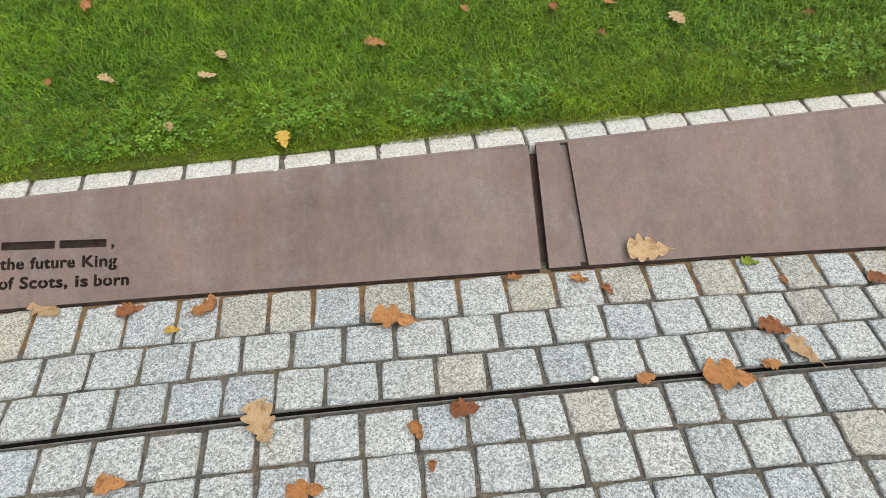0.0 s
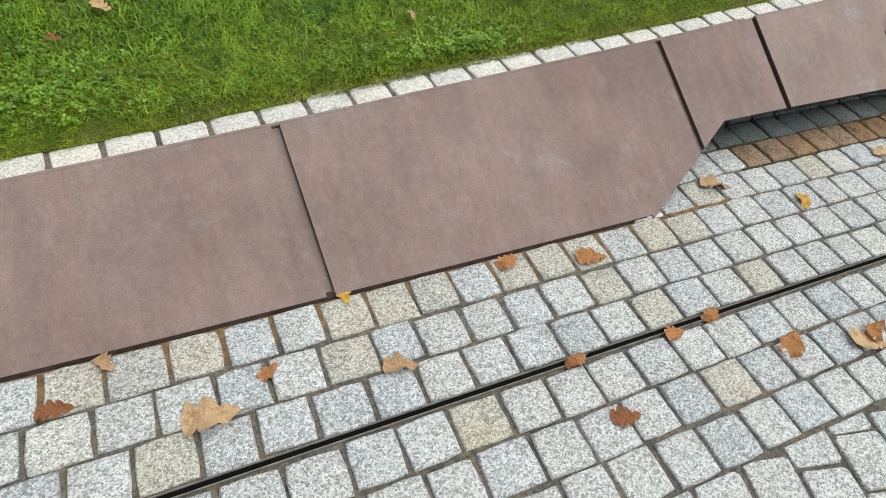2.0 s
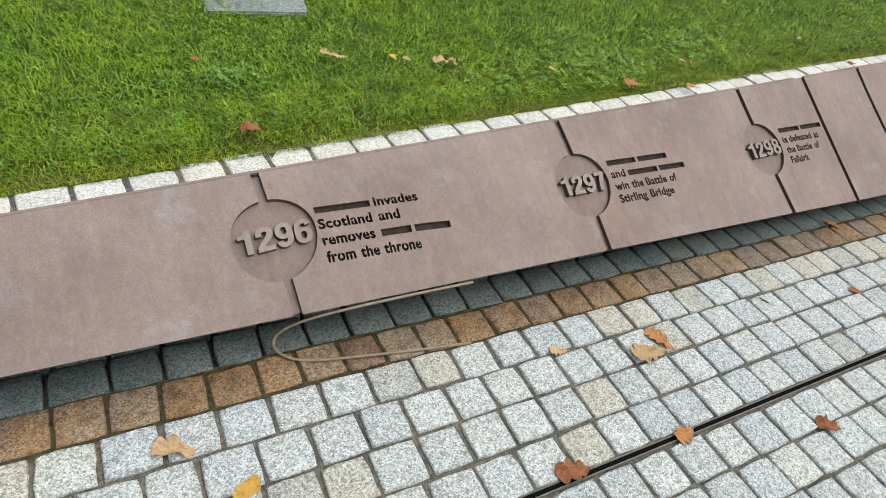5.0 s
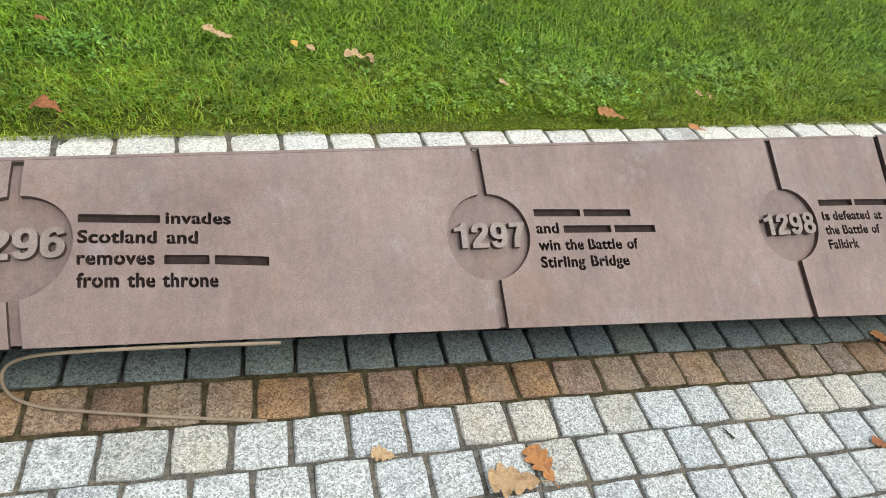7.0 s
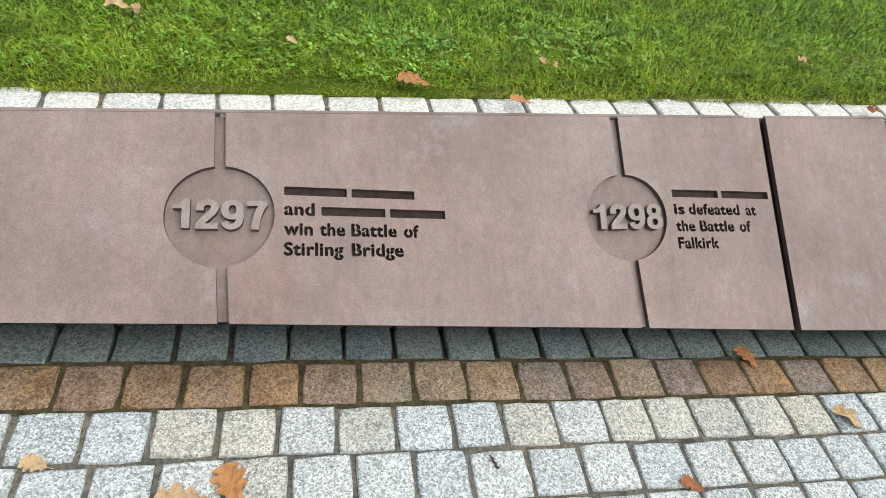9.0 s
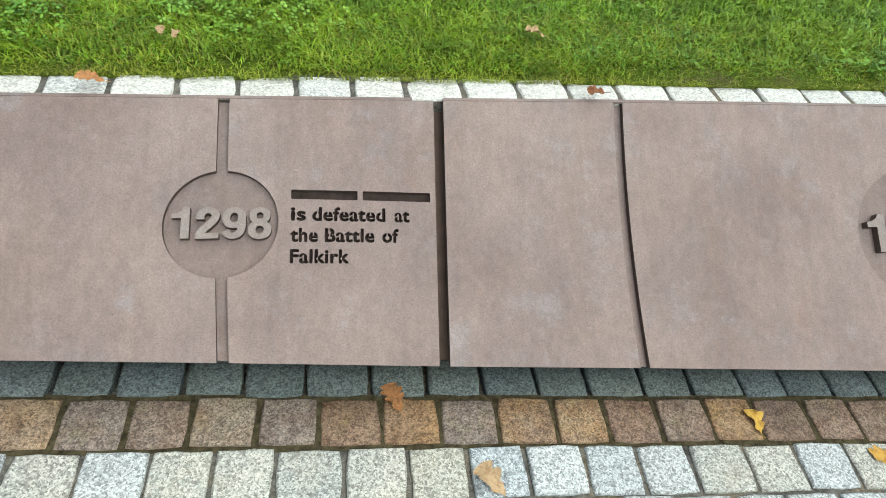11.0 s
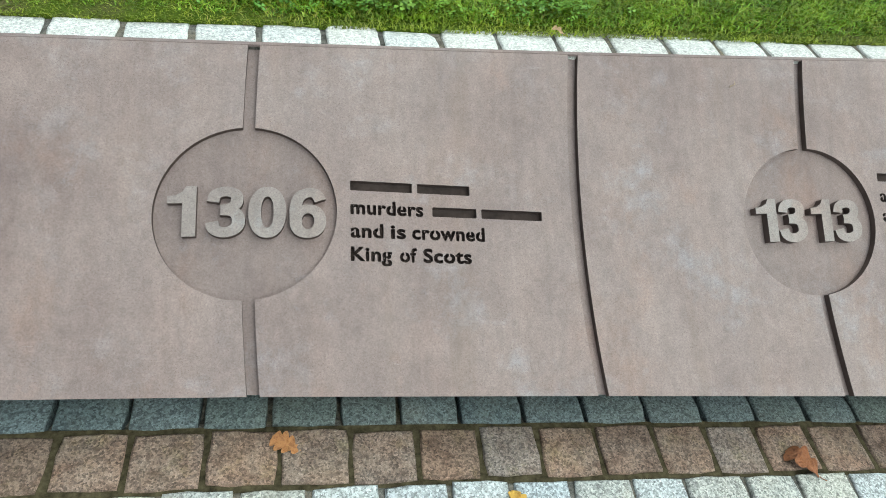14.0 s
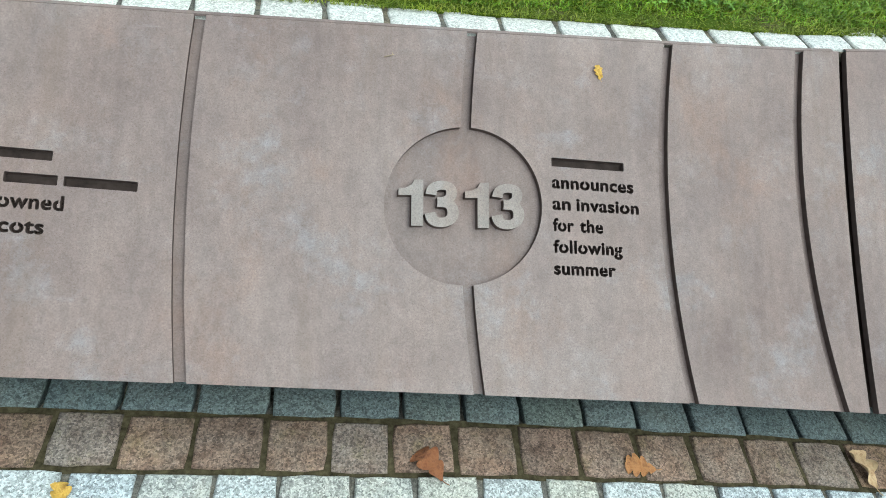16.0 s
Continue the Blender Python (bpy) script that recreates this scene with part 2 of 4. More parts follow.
SLAB = granite("slab_granite", (0.27, 0.29, 0.32), (0.28, 0.17, 0.07), 0.0, 0.1)
STEEL_GREY = plain("dull_grey_steel", (0.17, 0.167, 0.155), 0.8, 0.35, 40, 0.2)
RUN_OFF = plain("rust_stained_joint", (0.165, 0.105, 0.052), 0.95, 0.55, 40)
MOSSY_JOINT = plain("mossy_joint", (0.056, 0.047, 0.026), 0.95, 0.7, 70, 0.1)
VOID = plain("slot_shade", (0.006, 0.006, 0.005), 0.95, 0.25, 30, 0.05)
CONCRETE = plain("dark_concrete", (0.045, 0.043, 0.040), 0.9)

# ---- plan: edges of the sloping wall and courses, by the distance x along it ----


def table(*pairs):
    xs, ys = [p[0] for p in pairs], [p[1] for p in pairs]
    return lambda x: np.interp(x, xs, ys)


top_y = table((-3.5, 0.455), (-0.567, 0.486), (-0.475, 0.485), (0.885, 0.509), (2.106, 0.544), (2.534, 0.561), (3.198, 0.574), (4.174, 0.601), (5.108, 0.644), (5.552, 0.662), (5.973, 0.676), (6.733, 0.693), (7.381, 0.695), (7.925, 0.697), (8.377, 0.701), (8.718, 0.710), (10.8, 0.900))
LOW_X, HIGH_X = 1.85, 2.238
foot_y = table((-3.5, 0.220), (-1.6, 0.196), (-1, 0.184), (-0.05, 0.163), (0.5, 0.139), (1.2, 0.115), (1.85, 0.093), (2.238, 0.289), (2.534, 0.280), (3.213, 0.254), (4.192, 0.220), (5.128, 0.198), (5.554, 0.186), (5.986, 0.170), (6.743, 0.138), (7.392, 0.101), (7.937, 0.066), (8.39, 0.037), (10.8, -0.150))
foot_z = table((-3.5, 0.000), (1.85, 0.000), (2.238, 0.130), (2.54, 0.133), (3.22, 0.134), (4.2, 0.134), (5.13, 0.114), (5.56, 0.105), (5.99, 0.107), (6.74, 0.112), (7.39, 0.120), (7.94, 0.130), (8.4, 0.137), (10.8, 0.170))
top_z = table((-3.5, 0.106), (-2, 0.148), (-0.52, 0.192), (0.887, 0.239), (2.114, 0.288), (2.548, 0.308), (3.21, 0.337), (4.185, 0.377), (5.118, 0.403), (5.56, 0.418), (5.976, 0.435), (6.736, 0.465), (7.385, 0.501), (7.932, 0.536), (8.39, 0.566), (8.77, 0.590), (10.8, 0.715))
sag = table((-3.5, 0.000), (2.55, 0.000), (3.2, -0.026), (3.6, -0.036), (4.2, -0.008), (4.7, 0.000), (5.4, 0.000), (6, 0.005), (6.75, 0.008), (7.4, 0.011), (8.4, 0.012), (10.8, 0.012))
X0, X1 = -3.2, 10.6


def slope_length(x):
    return np.hypot(top_y(x) - foot_y(x), top_z(x) - foot_z(x))


def on_wall(x, w, h=0.0):
    """The place on the sloping face, w metres down from its top edge and h metres off it."""
    x, w, h = (np.asarray(a, float) for a in (x, w, h))
    length = slope_length(x)
    v = w / length
    dy, dz = foot_y(x) - top_y(x), foot_z(x) - top_z(x)
    s = sag(x)
    y = top_y(x) + dy * v
    z = top_z(x) + dz * v - s * 4 * v * (1 - v)
    ty, tz = dy, dz - s * 4 * (1 - 2 * v)
    k = np.hypot(ty, tz)
    return np.stack([x, y + h * tz / k, z - h * ty / k], -1)


_cx = np.array([-2.5, 0, 1, 2, 3, 4, 5, 6, 7, 8, 9.2])
_cy = np.array([0.252, 0.265, 0.234, 0.197, 0.159, 0.123, 0.089, 0.054, 0.014, -0.041, -0.14])
_cp = np.polyfit(_cx, _cy, 4)
COURSE = 0.1108


def course_y(x, j):
    """The line between the stained course and the grey ones, and the lines j courses nearer."""
    return np.polyval(_cp, np.clip(x, -3.5, 10.8)) - COURSE * j


def lawn_z(x, y):
    return top_z(x) - 0.004 + 0.12 * (np.clip(y, -5, 12) - top_y(x))


# ---- mesh helpers ----


def mesh_of(name, verts, faces, mat, smooth=False):
    me = bpy.data.meshes.new(name)
    me.from_pydata([tuple(map(float, v)) for v in verts], [], faces)
    me.materials.append(mat)
    if smooth:
        me.shade_smooth()
    me.update()
    return me


def part(name, data, material, parent, label=""):
    """One mesh object, from a bmesh or a mesh, under a thing or a part."""
    if isinstance(data, bmesh.types.BMesh):
        me = bpy.data.meshes.new(name)
        data.to_mesh(me)
        data.free()
        me.materials.append(material)
        data = me
    ob = new(name, data)
    ob.parent = parent
    if label:
        ob["label"] = label
    return ob


def thing(name, label, category, group="", kind="", at=(0, 0, 0)):
    ob = new(name)
    ob.empty_display_size = 0.05
    ob.location = at
    return tagged(ob, label, category, group, kind)


def grid_mesh(name, xs, rows, mat, smooth=True):
    """A sheet from functions or lists: rows is a list of arrays of places, one per line."""
    n = len(xs)
    verts = np.concatenate(rows)
    faces = [(r * n + i, r * n + i + 1, (r + 1) * n + i + 1, (r + 1) * n + i) for r in range(len(rows) - 1) for i in range(n - 1)]
    return mesh_of(name, verts, faces, mat, smooth)


# ---- lettering ----


def outlines(text, cap, stretch=1.0, bold=0.0):
    """The closed outlines of a line of writing, its capitals that high, with its left foot at 0, 0. Returns polygons and the width."""
    data = bpy.data.curves.new("writing", "FONT")
    data.body = text
    data.size = 1.0
    data.space_character = 1.07
    ob = new("writing", data)
    curve = ob.to_curve(bpy.context.evaluated_depsgraph_get())
    polys = []
    for sp in curve.splines:
        pts = []
        if sp.type == "BEZIER":
            bp = sp.bezier_points
            for i in range(len(bp)):
                a, b = bp[i], bp[(i + 1) % len(bp)]
                straight = (a.handle_right - a.co).length < 1e-5 and (b.handle_left - b.co).length < 1e-5
                steps = 1 if straight else 4
                for k in range(steps):
                    t = k / steps
                    p = a.co * (1 - t) ** 3 + 3 * a.handle_right * t * (1 - t) ** 2 + 3 * b.handle_left * t * t * (1 - t) + b.co * t ** 3
                    pts.append((p.x, p.y))
        else:
            pts = [(p.co[0], p.co[1]) for p in sp.points]
        clean = []
        for p in pts:
            if not clean or math.hypot(p[0] - clean[-1][0], p[1] - clean[-1][1]) > 2e-3:
                clean.append(p)
        if len(clean) > 2 and math.hypot(clean[0][0] - clean[-1][0], clean[0][1] - clean[-1][1]) < 2e-3:
            clean.pop()
        if len(clean) > 2:
            polys.append(np.array(clean))
    ob.to_curve_clear()
    bpy.data.objects.remove(ob)
    k = cap / 0.69
    out = []
    for p in polys:
        p = p * k
        nxt, prv = np.roll(p, -1, 0), np.roll(p, 1, 0)
        d1, d2 = p - prv, nxt - p
        d1 /= np.linalg.norm(d1, axis=1)[:, None]
        d2 /= np.linalg.norm(d2, axis=1)[:, None]
        nrm = np.stack([d1[:, 1] + d2[:, 1], -d1[:, 0] - d2[:, 0]], 1)
        nrm /= np.maximum(np.linalg.norm(nrm, axis=1), 0.5)[:, None]
        # the fill lies on one side of every outline, so one sign thickens all
        out.append((p, nrm))
    if not out:
        return [], 0.0
    area = sum(np.sum(p[:, 0] * np.roll(p[:, 1], -1) - p[:, 1] * np.roll(p[:, 0], -1)) for p, _ in out)
    sign = 1.0 if area > 0 else -1.0
    res = [(p + sign * nrm * bold * cap) * np.array([stretch, 1.0]) for p, nrm in out]
    left = min(p[:, 0].min() for p in res)
    res = [p - np.array([left, 0]) for p in res]
    return res, max(p[:, 0].max() for p in res)


def inside(points, polys):
    """Which points lie inside, by the even-odd rule."""
    res = np.zeros(len(points), bool)
    for p in polys:
        lo, hi = p.min(0), p.max(0)
        near = np.nonzero(np.all((points >= lo) & (points <= hi), axis=1))[0]
        if not len(near):
            continue
        q = points[near]
        hit = np.zeros(len(q), bool)
        a, c = p, np.roll(p, -1, 0)
        for (x1, y1), (x2, y2) in zip(a, c):
            if y1 == y2:
                continue
            cross = (y1 > q[:, 1]) != (y2 > q[:, 1])
            hit ^= cross & (q[:, 0] < x1 + (q[:, 1] - y1) * (x2 - x1) / (y2 - y1))
        res[near] ^= hit
    return res


def filled(name, polys, thick, cuts_x, cuts_w, groups=None):
    """A flat plate bounded by polygons, holes and islands among them, as a bmesh with inner points so that it can be bent."""
    pts, edges = [], []
    for p in polys:
        k = len(pts)
        pts += [Vector((float(x), float(y))) for x, y in p]
        edges += [(k + i, k + (i + 1) % len(p)) for i in range(len(p))]
    if len(cuts_x) and len(cuts_w):
        gx, gy = np.meshgrid(np.asarray(cuts_x), np.asarray(cuts_w))
        grid = np.stack([gx.ravel(), gy.ravel()], -1)
        pts += [Vector((float(x), float(y))) for x, y in grid[inside(grid, polys)]]
    vs, _, tris, _, _, _ = delaunay_2d_cdt(pts, edges, [], 0, 1e-6)
    co = np.array([v[:] for v in vs])
    tris = np.array([t for t in tris if len(t) == 3])
    mid = co[tris].mean(1)
    keep = tris[np.any([inside(mid, g) for g in groups], axis=0) if groups else inside(mid, polys)]
    bm = bmesh.new()
    up = [bm.verts.new((x, y, thick / 2)) for x, y in co]
    for t in keep:
        bm.faces.new([up[i] for i in t])
    rim = [e for e in bm.edges if len(e.link_faces) == 1]
    down = {}
    for e in rim:
        for v in e.verts:
            if v not in down:
                down[v] = bm.verts.new((v.co.x, v.co.y, -thick / 2))
    for e in rim:
        a, c = e.verts
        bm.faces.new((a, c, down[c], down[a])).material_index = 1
    for v in [v for v in bm.verts if not v.link_faces]:
        bm.verts.remove(v)
    return bm


def stroke(points, width):
    """The outline of a thick line with square ends."""
    p = np.array(points, float)
    # round the line off
    for _ in range(2):
        q = [p[0]]
        for a, c in zip(p, p[1:]):
            q += [a * 0.75 + c * 0.25, a * 0.25 + c * 0.75]
        p = np.array(q + [p[-1]])
    d = np.gradient(p, axis=0)
    d /= np.linalg.norm(d, axis=1)[:, None]
    n = np.stack([-d[:, 1], d[:, 0]], 1) * width / 2
    return np.concatenate([p + n, (p - n)[::-1]])


def ring(cx, cy, rx, ry, ix, iy):
    a = np.linspace(0, 2 * np.pi, 37)[:-1]
    loop = lambda x, y: np.stack([cx + np.sign(np.cos(a)) * x * np.abs(np.cos(a)) ** 0.9, cy + np.sign(np.sin(a)) * y * np.abs(np.sin(a)) ** 0.9], 1)
    return [loop(rx, ry), loop(ix, iy)]


def digit(ch):
    """A bold numeral one unit high, as groups of outlines that are joined."""
    if ch == "1":
        return [[np.array([(0.06, 0.66), (0.06, 0.80), (0.19, 0.82), (0.29, 0.89), (0.34, 1.0), (0.50, 1.0), (0.50, 0.0), (0.29, 0.0), (0.29, 0.66)])]]
    if ch == "0":
        return [ring(0.30, 0.5, 0.30, 0.515, 0.100, 0.315)]
    if ch == "2":
        bar = np.array([(0.0, 0.0), (0.58, 0.0), (0.58, 0.185), (0.0, 0.185)])
        return [[stroke([(0.105, 0.62), (0.11, 0.80), (0.22, 0.91), (0.38, 0.91), (0.50, 0.80), (0.47, 0.62), (0.33, 0.44), (0.16, 0.26), (0.10, 0.10)], 0.205)], [bar]]
    if ch == "3":
        return [[stroke([(0.10, 0.70), (0.13, 0.86), (0.30, 0.92), (0.47, 0.86), (0.48, 0.66), (0.37, 0.555), (0.22, 0.545)], 0.195)], [stroke([(0.22, 0.535), (0.42, 0.52), (0.51, 0.38), (0.49, 0.17), (0.31, 0.075), (0.13, 0.13), (0.09, 0.30)], 0.205)]]
    if ch in "69":
        groups = [ring(0.30, 0.325, 0.295, 0.34, 0.100, 0.160), [stroke([(0.50, 0.74), (0.45, 0.88), (0.31, 0.925), (0.15, 0.84), (0.095, 0.62), (0.10, 0.40), (0.11, 0.28)], 0.195)]]
        return groups if ch == "6" else [[np.array([0.6, 1.0]) - p for p in g] for g in groups]
    if ch == "8":
        return [ring(0.30, 0.745, 0.265, 0.270, 0.088, 0.105), ring(0.30, 0.285, 0.300, 0.300, 0.102, 0.128)]
    bar = np.array([(0.03, 1.0), (0.58, 1.0), (0.58, 0.82), (0.03, 0.82)])
    return [[bar], [stroke([(0.50, 0.92), (0.37, 0.66), (0.28, 0.34), (0.25, 0.0)], 0.215)]]


def bend(bm, offset):
    """Lays a flat plate, drawn with x along and -y down the slope, on the wall's face."""
    co = np.array([v.co[:] for v in bm.verts])
    res = on_wall(co[:, 0], -co[:, 1], co[:, 2] + offset)
    for v, p in zip(bm.verts, res):
        v.co = p
    bmesh.ops.recalc_face_normals(bm, faces=bm.faces[:])
    return bm


def finish(bm, name, mat):
    me = bpy.data.meshes.new(name)
    bm.to_mesh(me)
    bm.free()
    me.materials.append(mat)
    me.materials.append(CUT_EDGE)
    me.shade_smooth()
    me.set_sharp_from_angle(angle=radians(30))
    return me


# ---- the sloping steel wall ----

FACE, BACK = 0.013, 0.006
SLIT = 0.022  # width of the grooves
# right edges of open joints between panels, and of the shallow grooves, at the top edge
JOINTS = (X0, -0.567, 2.534, 5.552, 8.841, X1)
GROOVES = (-0.476, 0.885, 2.106, 3.198, 4.174, 5.108, 5.973, 6.733, 7.381, 7.925, 8.377, 8.718)
# how far a line has moved along at the foot, and how far it bows back half-way down
LINES = {-0.567: (-0.008, 0.0), 5.552: (0.002, 0.0), 8.841: (-0.024, 0.004), -0.476: (0.011, 0.0), 0.885: (0.014, 0.0), 2.106: (0.016, 0.0), 3.198: (0.015, 0.004),
         4.174: (0.018, 0.002), 5.108: (0.020, 0.004), 5.973: (0.013, 0.009), 6.733: (0.010, 0.012), 7.381: (0.011, 0.018), 7.925: (0.012, 0.020), 8.377: (0.013, 0.030), 8.718: (0.026, 0.036)}
# groove: date, middle of its disc down the slope, radius
DATES = {3.198: ("1296", 0.1955, 0.1045), 4.174: ("1297", 0.235, 0.107), 5.108: ("1298", 0.262, 0.1083), 6.733: ("1306", 0.3236, 0.162), 7.925: ("1313", 0.368, 0.1640)}
# x of the lines' left ends, top of the first line, capital height, line pitch, fall along the line, the lines; a number stands
# for a personal name, drawn as a plain bar of that many capital heights
TEXTS = (
    (-2.0235, 0.1080, 0.0298, 0.0523, 0.078, ("4.64 4.09 ,", "the future King", "of Scots, is born")),
    (3.302, 0.1350, 0.0248, 0.0420, 0.100, ("6.01 invades", "Scotland and", "removes 3.44 4.33", "from the throne")),
    (4.296, 0.1665, 0.0260, 0.0430, 0.050, ("5.05 5.37", "and 5.29 4.81", "win the Battle of", "Stirling Bridge")),
    (5.2345, 0.1880, 0.0263, 0.0435, 0.044, ("5.05 5.37", "is defeated at", "the Battle of", "Falkirk")),
    (6.902, 0.2575, 0.0255, 0.0450, 0.060, ("4.64 4.09", "murders 3.44 4.89", "and is crowned", "King of Scots")),
    (8.0865, 0.2567, 0.0255, 0.0457, 0.054, ("6.41", "announces", "an invasion", "for the", "following", "summer")),
)


def line_x(g, v):
    """Where the line that starts at g on the top edge lies at the share v of the way down."""
    lean, bow = LINES.get(g, (0.0, 0.0))
    return g + lean * v - bow * 4 * v * (1 - v)


def foot_w(x):
    """How far down the sheet goes: into the ground where it stands on it."""
    return float(slope_length(x)) + (-0.011 if x < LOW_X else 0.0)


def edge(g, shift, going_down, disc, side):
    """An edge of a face plate along the line from g, moved by shift, round a disc if there is one. side: 1 if the plate lies to the right."""
    end = foot_w(line_x(g, 1.0) + shift)
    at = lambda w: (line_x(g, w / end) + shift, w)
    if disc:
        cx, cw, r = disc
        half = math.asin(min(1.0, SLIT / 2 / r))
        high, low = cw - r * math.cos(half), cw + r * math.cos(half)
        pts = [at(high * i / 8) for i in range(9)]
        for i in range(1, 32):
            a = half + (math.pi - 2 * half) * i / 32
            pts.append((cx + side * r * math.sin(a), cw - r * math.cos(a)))
        pts += [at(low + (end - low) * i / 8) for i in range(9)]
    else:
        pts = [at(end * i / 24) for i in range(25)]
    pts = [(a, -b) for a, b in pts]
    return pts if going_down else pts[::-1]


# advance widths of a bold grotesque alphabet, in thousandths of its body, whose capitals are 718 high
ADVANCE = dict(zip("abcdefghijklmnopqrstuvwxyz", (556, 611, 556, 611, 556, 333, 611, 611, 278, 278, 556, 278, 889, 611, 611, 611, 611, 389, 556, 333, 611, 556, 778, 556, 556, 500)))
ADVANCE.update({"B": 722, "F": 611, "K": 722, "S": 667, ",": 278})
TRACK = 1.035 / 718
SPACE = 278 * TRACK  # of the capital height, between words


def line_outlines(line, cap):
    """The outlines of one line: words as they are, numbers as plain bars. Returns polygons and the width."""
    polys, x = [], 0.0
    for w in line.split():
        if w[0].isdigit():
            wide = float(w) * cap
            c = 0.06 * cap
            polys.append(np.array([(x + c, 0.0), (x + wide - c, 0.0), (x + wide, c), (x + wide, 0.74 * cap - c), (x + wide - c, 0.74 * cap), (x + c, 0.74 * cap), (x, 0.74 * cap - c), (x, c)]))
        else:
            wide = sum(ADVANCE[ch] for ch in w) * TRACK * cap
            got, raw = outlines(w, cap, 1.0, 0.058)
            polys += [p * np.array([0.95 * wide / raw if len(w) > 1 else 1.0, 1.0]) + np.array([x, 0.0]) for p in got]
        x += wide + SPACE * cap
    return polys, x - SPACE * cap


panel_labels = (
    "sloping rust-brown steel panel lettered with cut-out words, standing on the setts",
    "plain sloping rust-brown steel panel with a cut-away lower corner",
    "sloping steel panel hovering over the setts with three dated discs",
    "concave sloping steel panel hovering over the setts with two dated discs",
    "concave rust-brown steel panel beyond a dark open joint",
)
cuts_all = np.arange(X0, X1, 0.10)
for k in range(5):
    a, b = JOINTS[k], JOINTS[k + 1] - (SLIT if k < 4 else 0)
    panel = thing("timeline_panel", panel_labels[k], "memorial panel", "steel panels of the timeline")
    inner = [g for g in GROOVES if a < g < b]
    bounds = [a] + inner + [b + SLIT]
    # backing sheet that shows in the grooves and discs, darkened for dirt and shade there
    xs = np.unique(np.concatenate([np.arange(a + 0.004, b - 0.004, 0.06), [b - 0.004], [x for x in (LOW_X, HIGH_X) if a < x < b]]))
    vs = np.linspace(0.0, 1.0, 15)
    lens = np.array([foot_w(x) + (0.045 if x < LOW_X else -0.004) for x in xs])
    share = (xs - a) / (b - a)
    lean = LINES.get(a, (0, 0))[0] * (1 - share) + LINES.get(JOINTS[k + 1], (0, 0))[0] * share
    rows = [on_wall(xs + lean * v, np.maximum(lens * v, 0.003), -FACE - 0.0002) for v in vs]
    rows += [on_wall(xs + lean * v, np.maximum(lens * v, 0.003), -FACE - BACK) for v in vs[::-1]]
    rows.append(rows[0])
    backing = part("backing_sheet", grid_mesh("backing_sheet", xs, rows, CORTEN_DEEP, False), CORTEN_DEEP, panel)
    for s in range(len(bounds) - 1):
        g_left, g_right = bounds[s], bounds[s + 1]
        left, right = g_left, g_right - SLIT
        dl, dr = DATES.get(g_left), DATES.get(g_right)
        disc_l = (line_x(g_left, 0.5) - SLIT / 2, dl[1], dl[2]) if dl else None
        disc_r = (line_x(g_right, 0.5) - SLIT / 2, dr[1], dr[2]) if dr else None
        poly = edge(g_left, 0.0, True, disc_l, 1)
        foot_l, foot_r = line_x(g_left, 1.0), line_x(g_right, 1.0) - SLIT
        foot = np.arange(foot_l + 0.05, foot_r - 0.02, 0.05).tolist() + [x for x in (LOW_X - 1e-4, LOW_X + 1e-4, HIGH_X) if foot_l < x < foot_r]
        poly += [(x, -foot_w(x)) for x in sorted(foot)]
        poly += edge(g_right, -SLIT, False, disc_r, -1)
        polys = [np.array(poly)]
        bridges = []
        for tx, tw, cap, pitch, fall, lines in TEXTS:
            if left < tx + 0.05 < right:
                for i, line in enumerate(lines):
                    got, width = line_outlines(line, cap)
                    base = -(tw + cap + i * pitch)
                    laid = [p + np.stack([tx + 0 * p[:, 0], base - fall * p[:, 0]], 1) for p in got]
                    polys += laid
                    turn = [float(np.sum(p[:, 0] * np.roll(p[:, 1], -1) - p[:, 1] * np.roll(p[:, 0], -1))) for p in laid]
                    for p, t in zip(laid, turn):
                        if t * sum(turn) < 0:  # the inside of a letter: a stencil bridge holds it
                            bx, y0, y1 = p[:, 0].mean(), p[:, 1].mean(), p[:, 1].max() + 0.32 * cap
                            bridges.append([np.array([(bx - 0.0013, y0), (bx + 0.0013, y0), (bx + 0.0013, y1), (bx - 0.0013, y1)])])
                # dark sheet behind the letters, coloured as the unlit hollow seen through them
                span = max(line_outlines(line, cap)[1] for line in lines)
                wx = np.linspace(tx - 0.004, min(tx + span + 0.03, right - 0.012), 8)
                well = [on_wall(wx, tw - 0.006 + (len(lines) * pitch + 0.012 + fall * 0.4) * v, -FACE + 0.0008) for v in np.linspace(0, 1, 8)]
                part("cutout_shade", grid_mesh("cutout_shade", wx, well, DARK), DARK, panel, "dark sheet painted as the shade behind the cut-out words")
        deep = max(foot_w(foot_l), foot_w(foot_r))
        bm = filled("face_plate", polys + [q[0] for q in bridges], FACE, [c for c in cuts_all if left + 0.01 < c < right - 0.01], -np.linspace(0.03, deep - 0.02, 26), [polys] + bridges)
        # the first two panels take a darker, redder steel
        steel = CORTEN_DARKER if k < 2 else CORTEN
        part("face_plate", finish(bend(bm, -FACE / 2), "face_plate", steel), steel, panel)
    for g in inner:
        if g in DATES:
            date, cw, r = DATES[g]
            cap = 0.575 * r
            wide = np.array([1.20, 1.0])
            for d, ch in enumerate(date):
                left = r * ((-0.87, -0.50, -0.045, 0.34)[d] if date == "1313" else -0.885 + 0.450 * d)
                low = -cw - cap / 2 - 0.03 * left
                made = [[q * wide * cap + np.array([line_x(g, 0.5) - SLIT / 2 + left, low]) for q in grp] for grp in digit(ch)]
                bm = filled("numeral", [q for grp in made for q in grp], 0.0165, [], [], made)
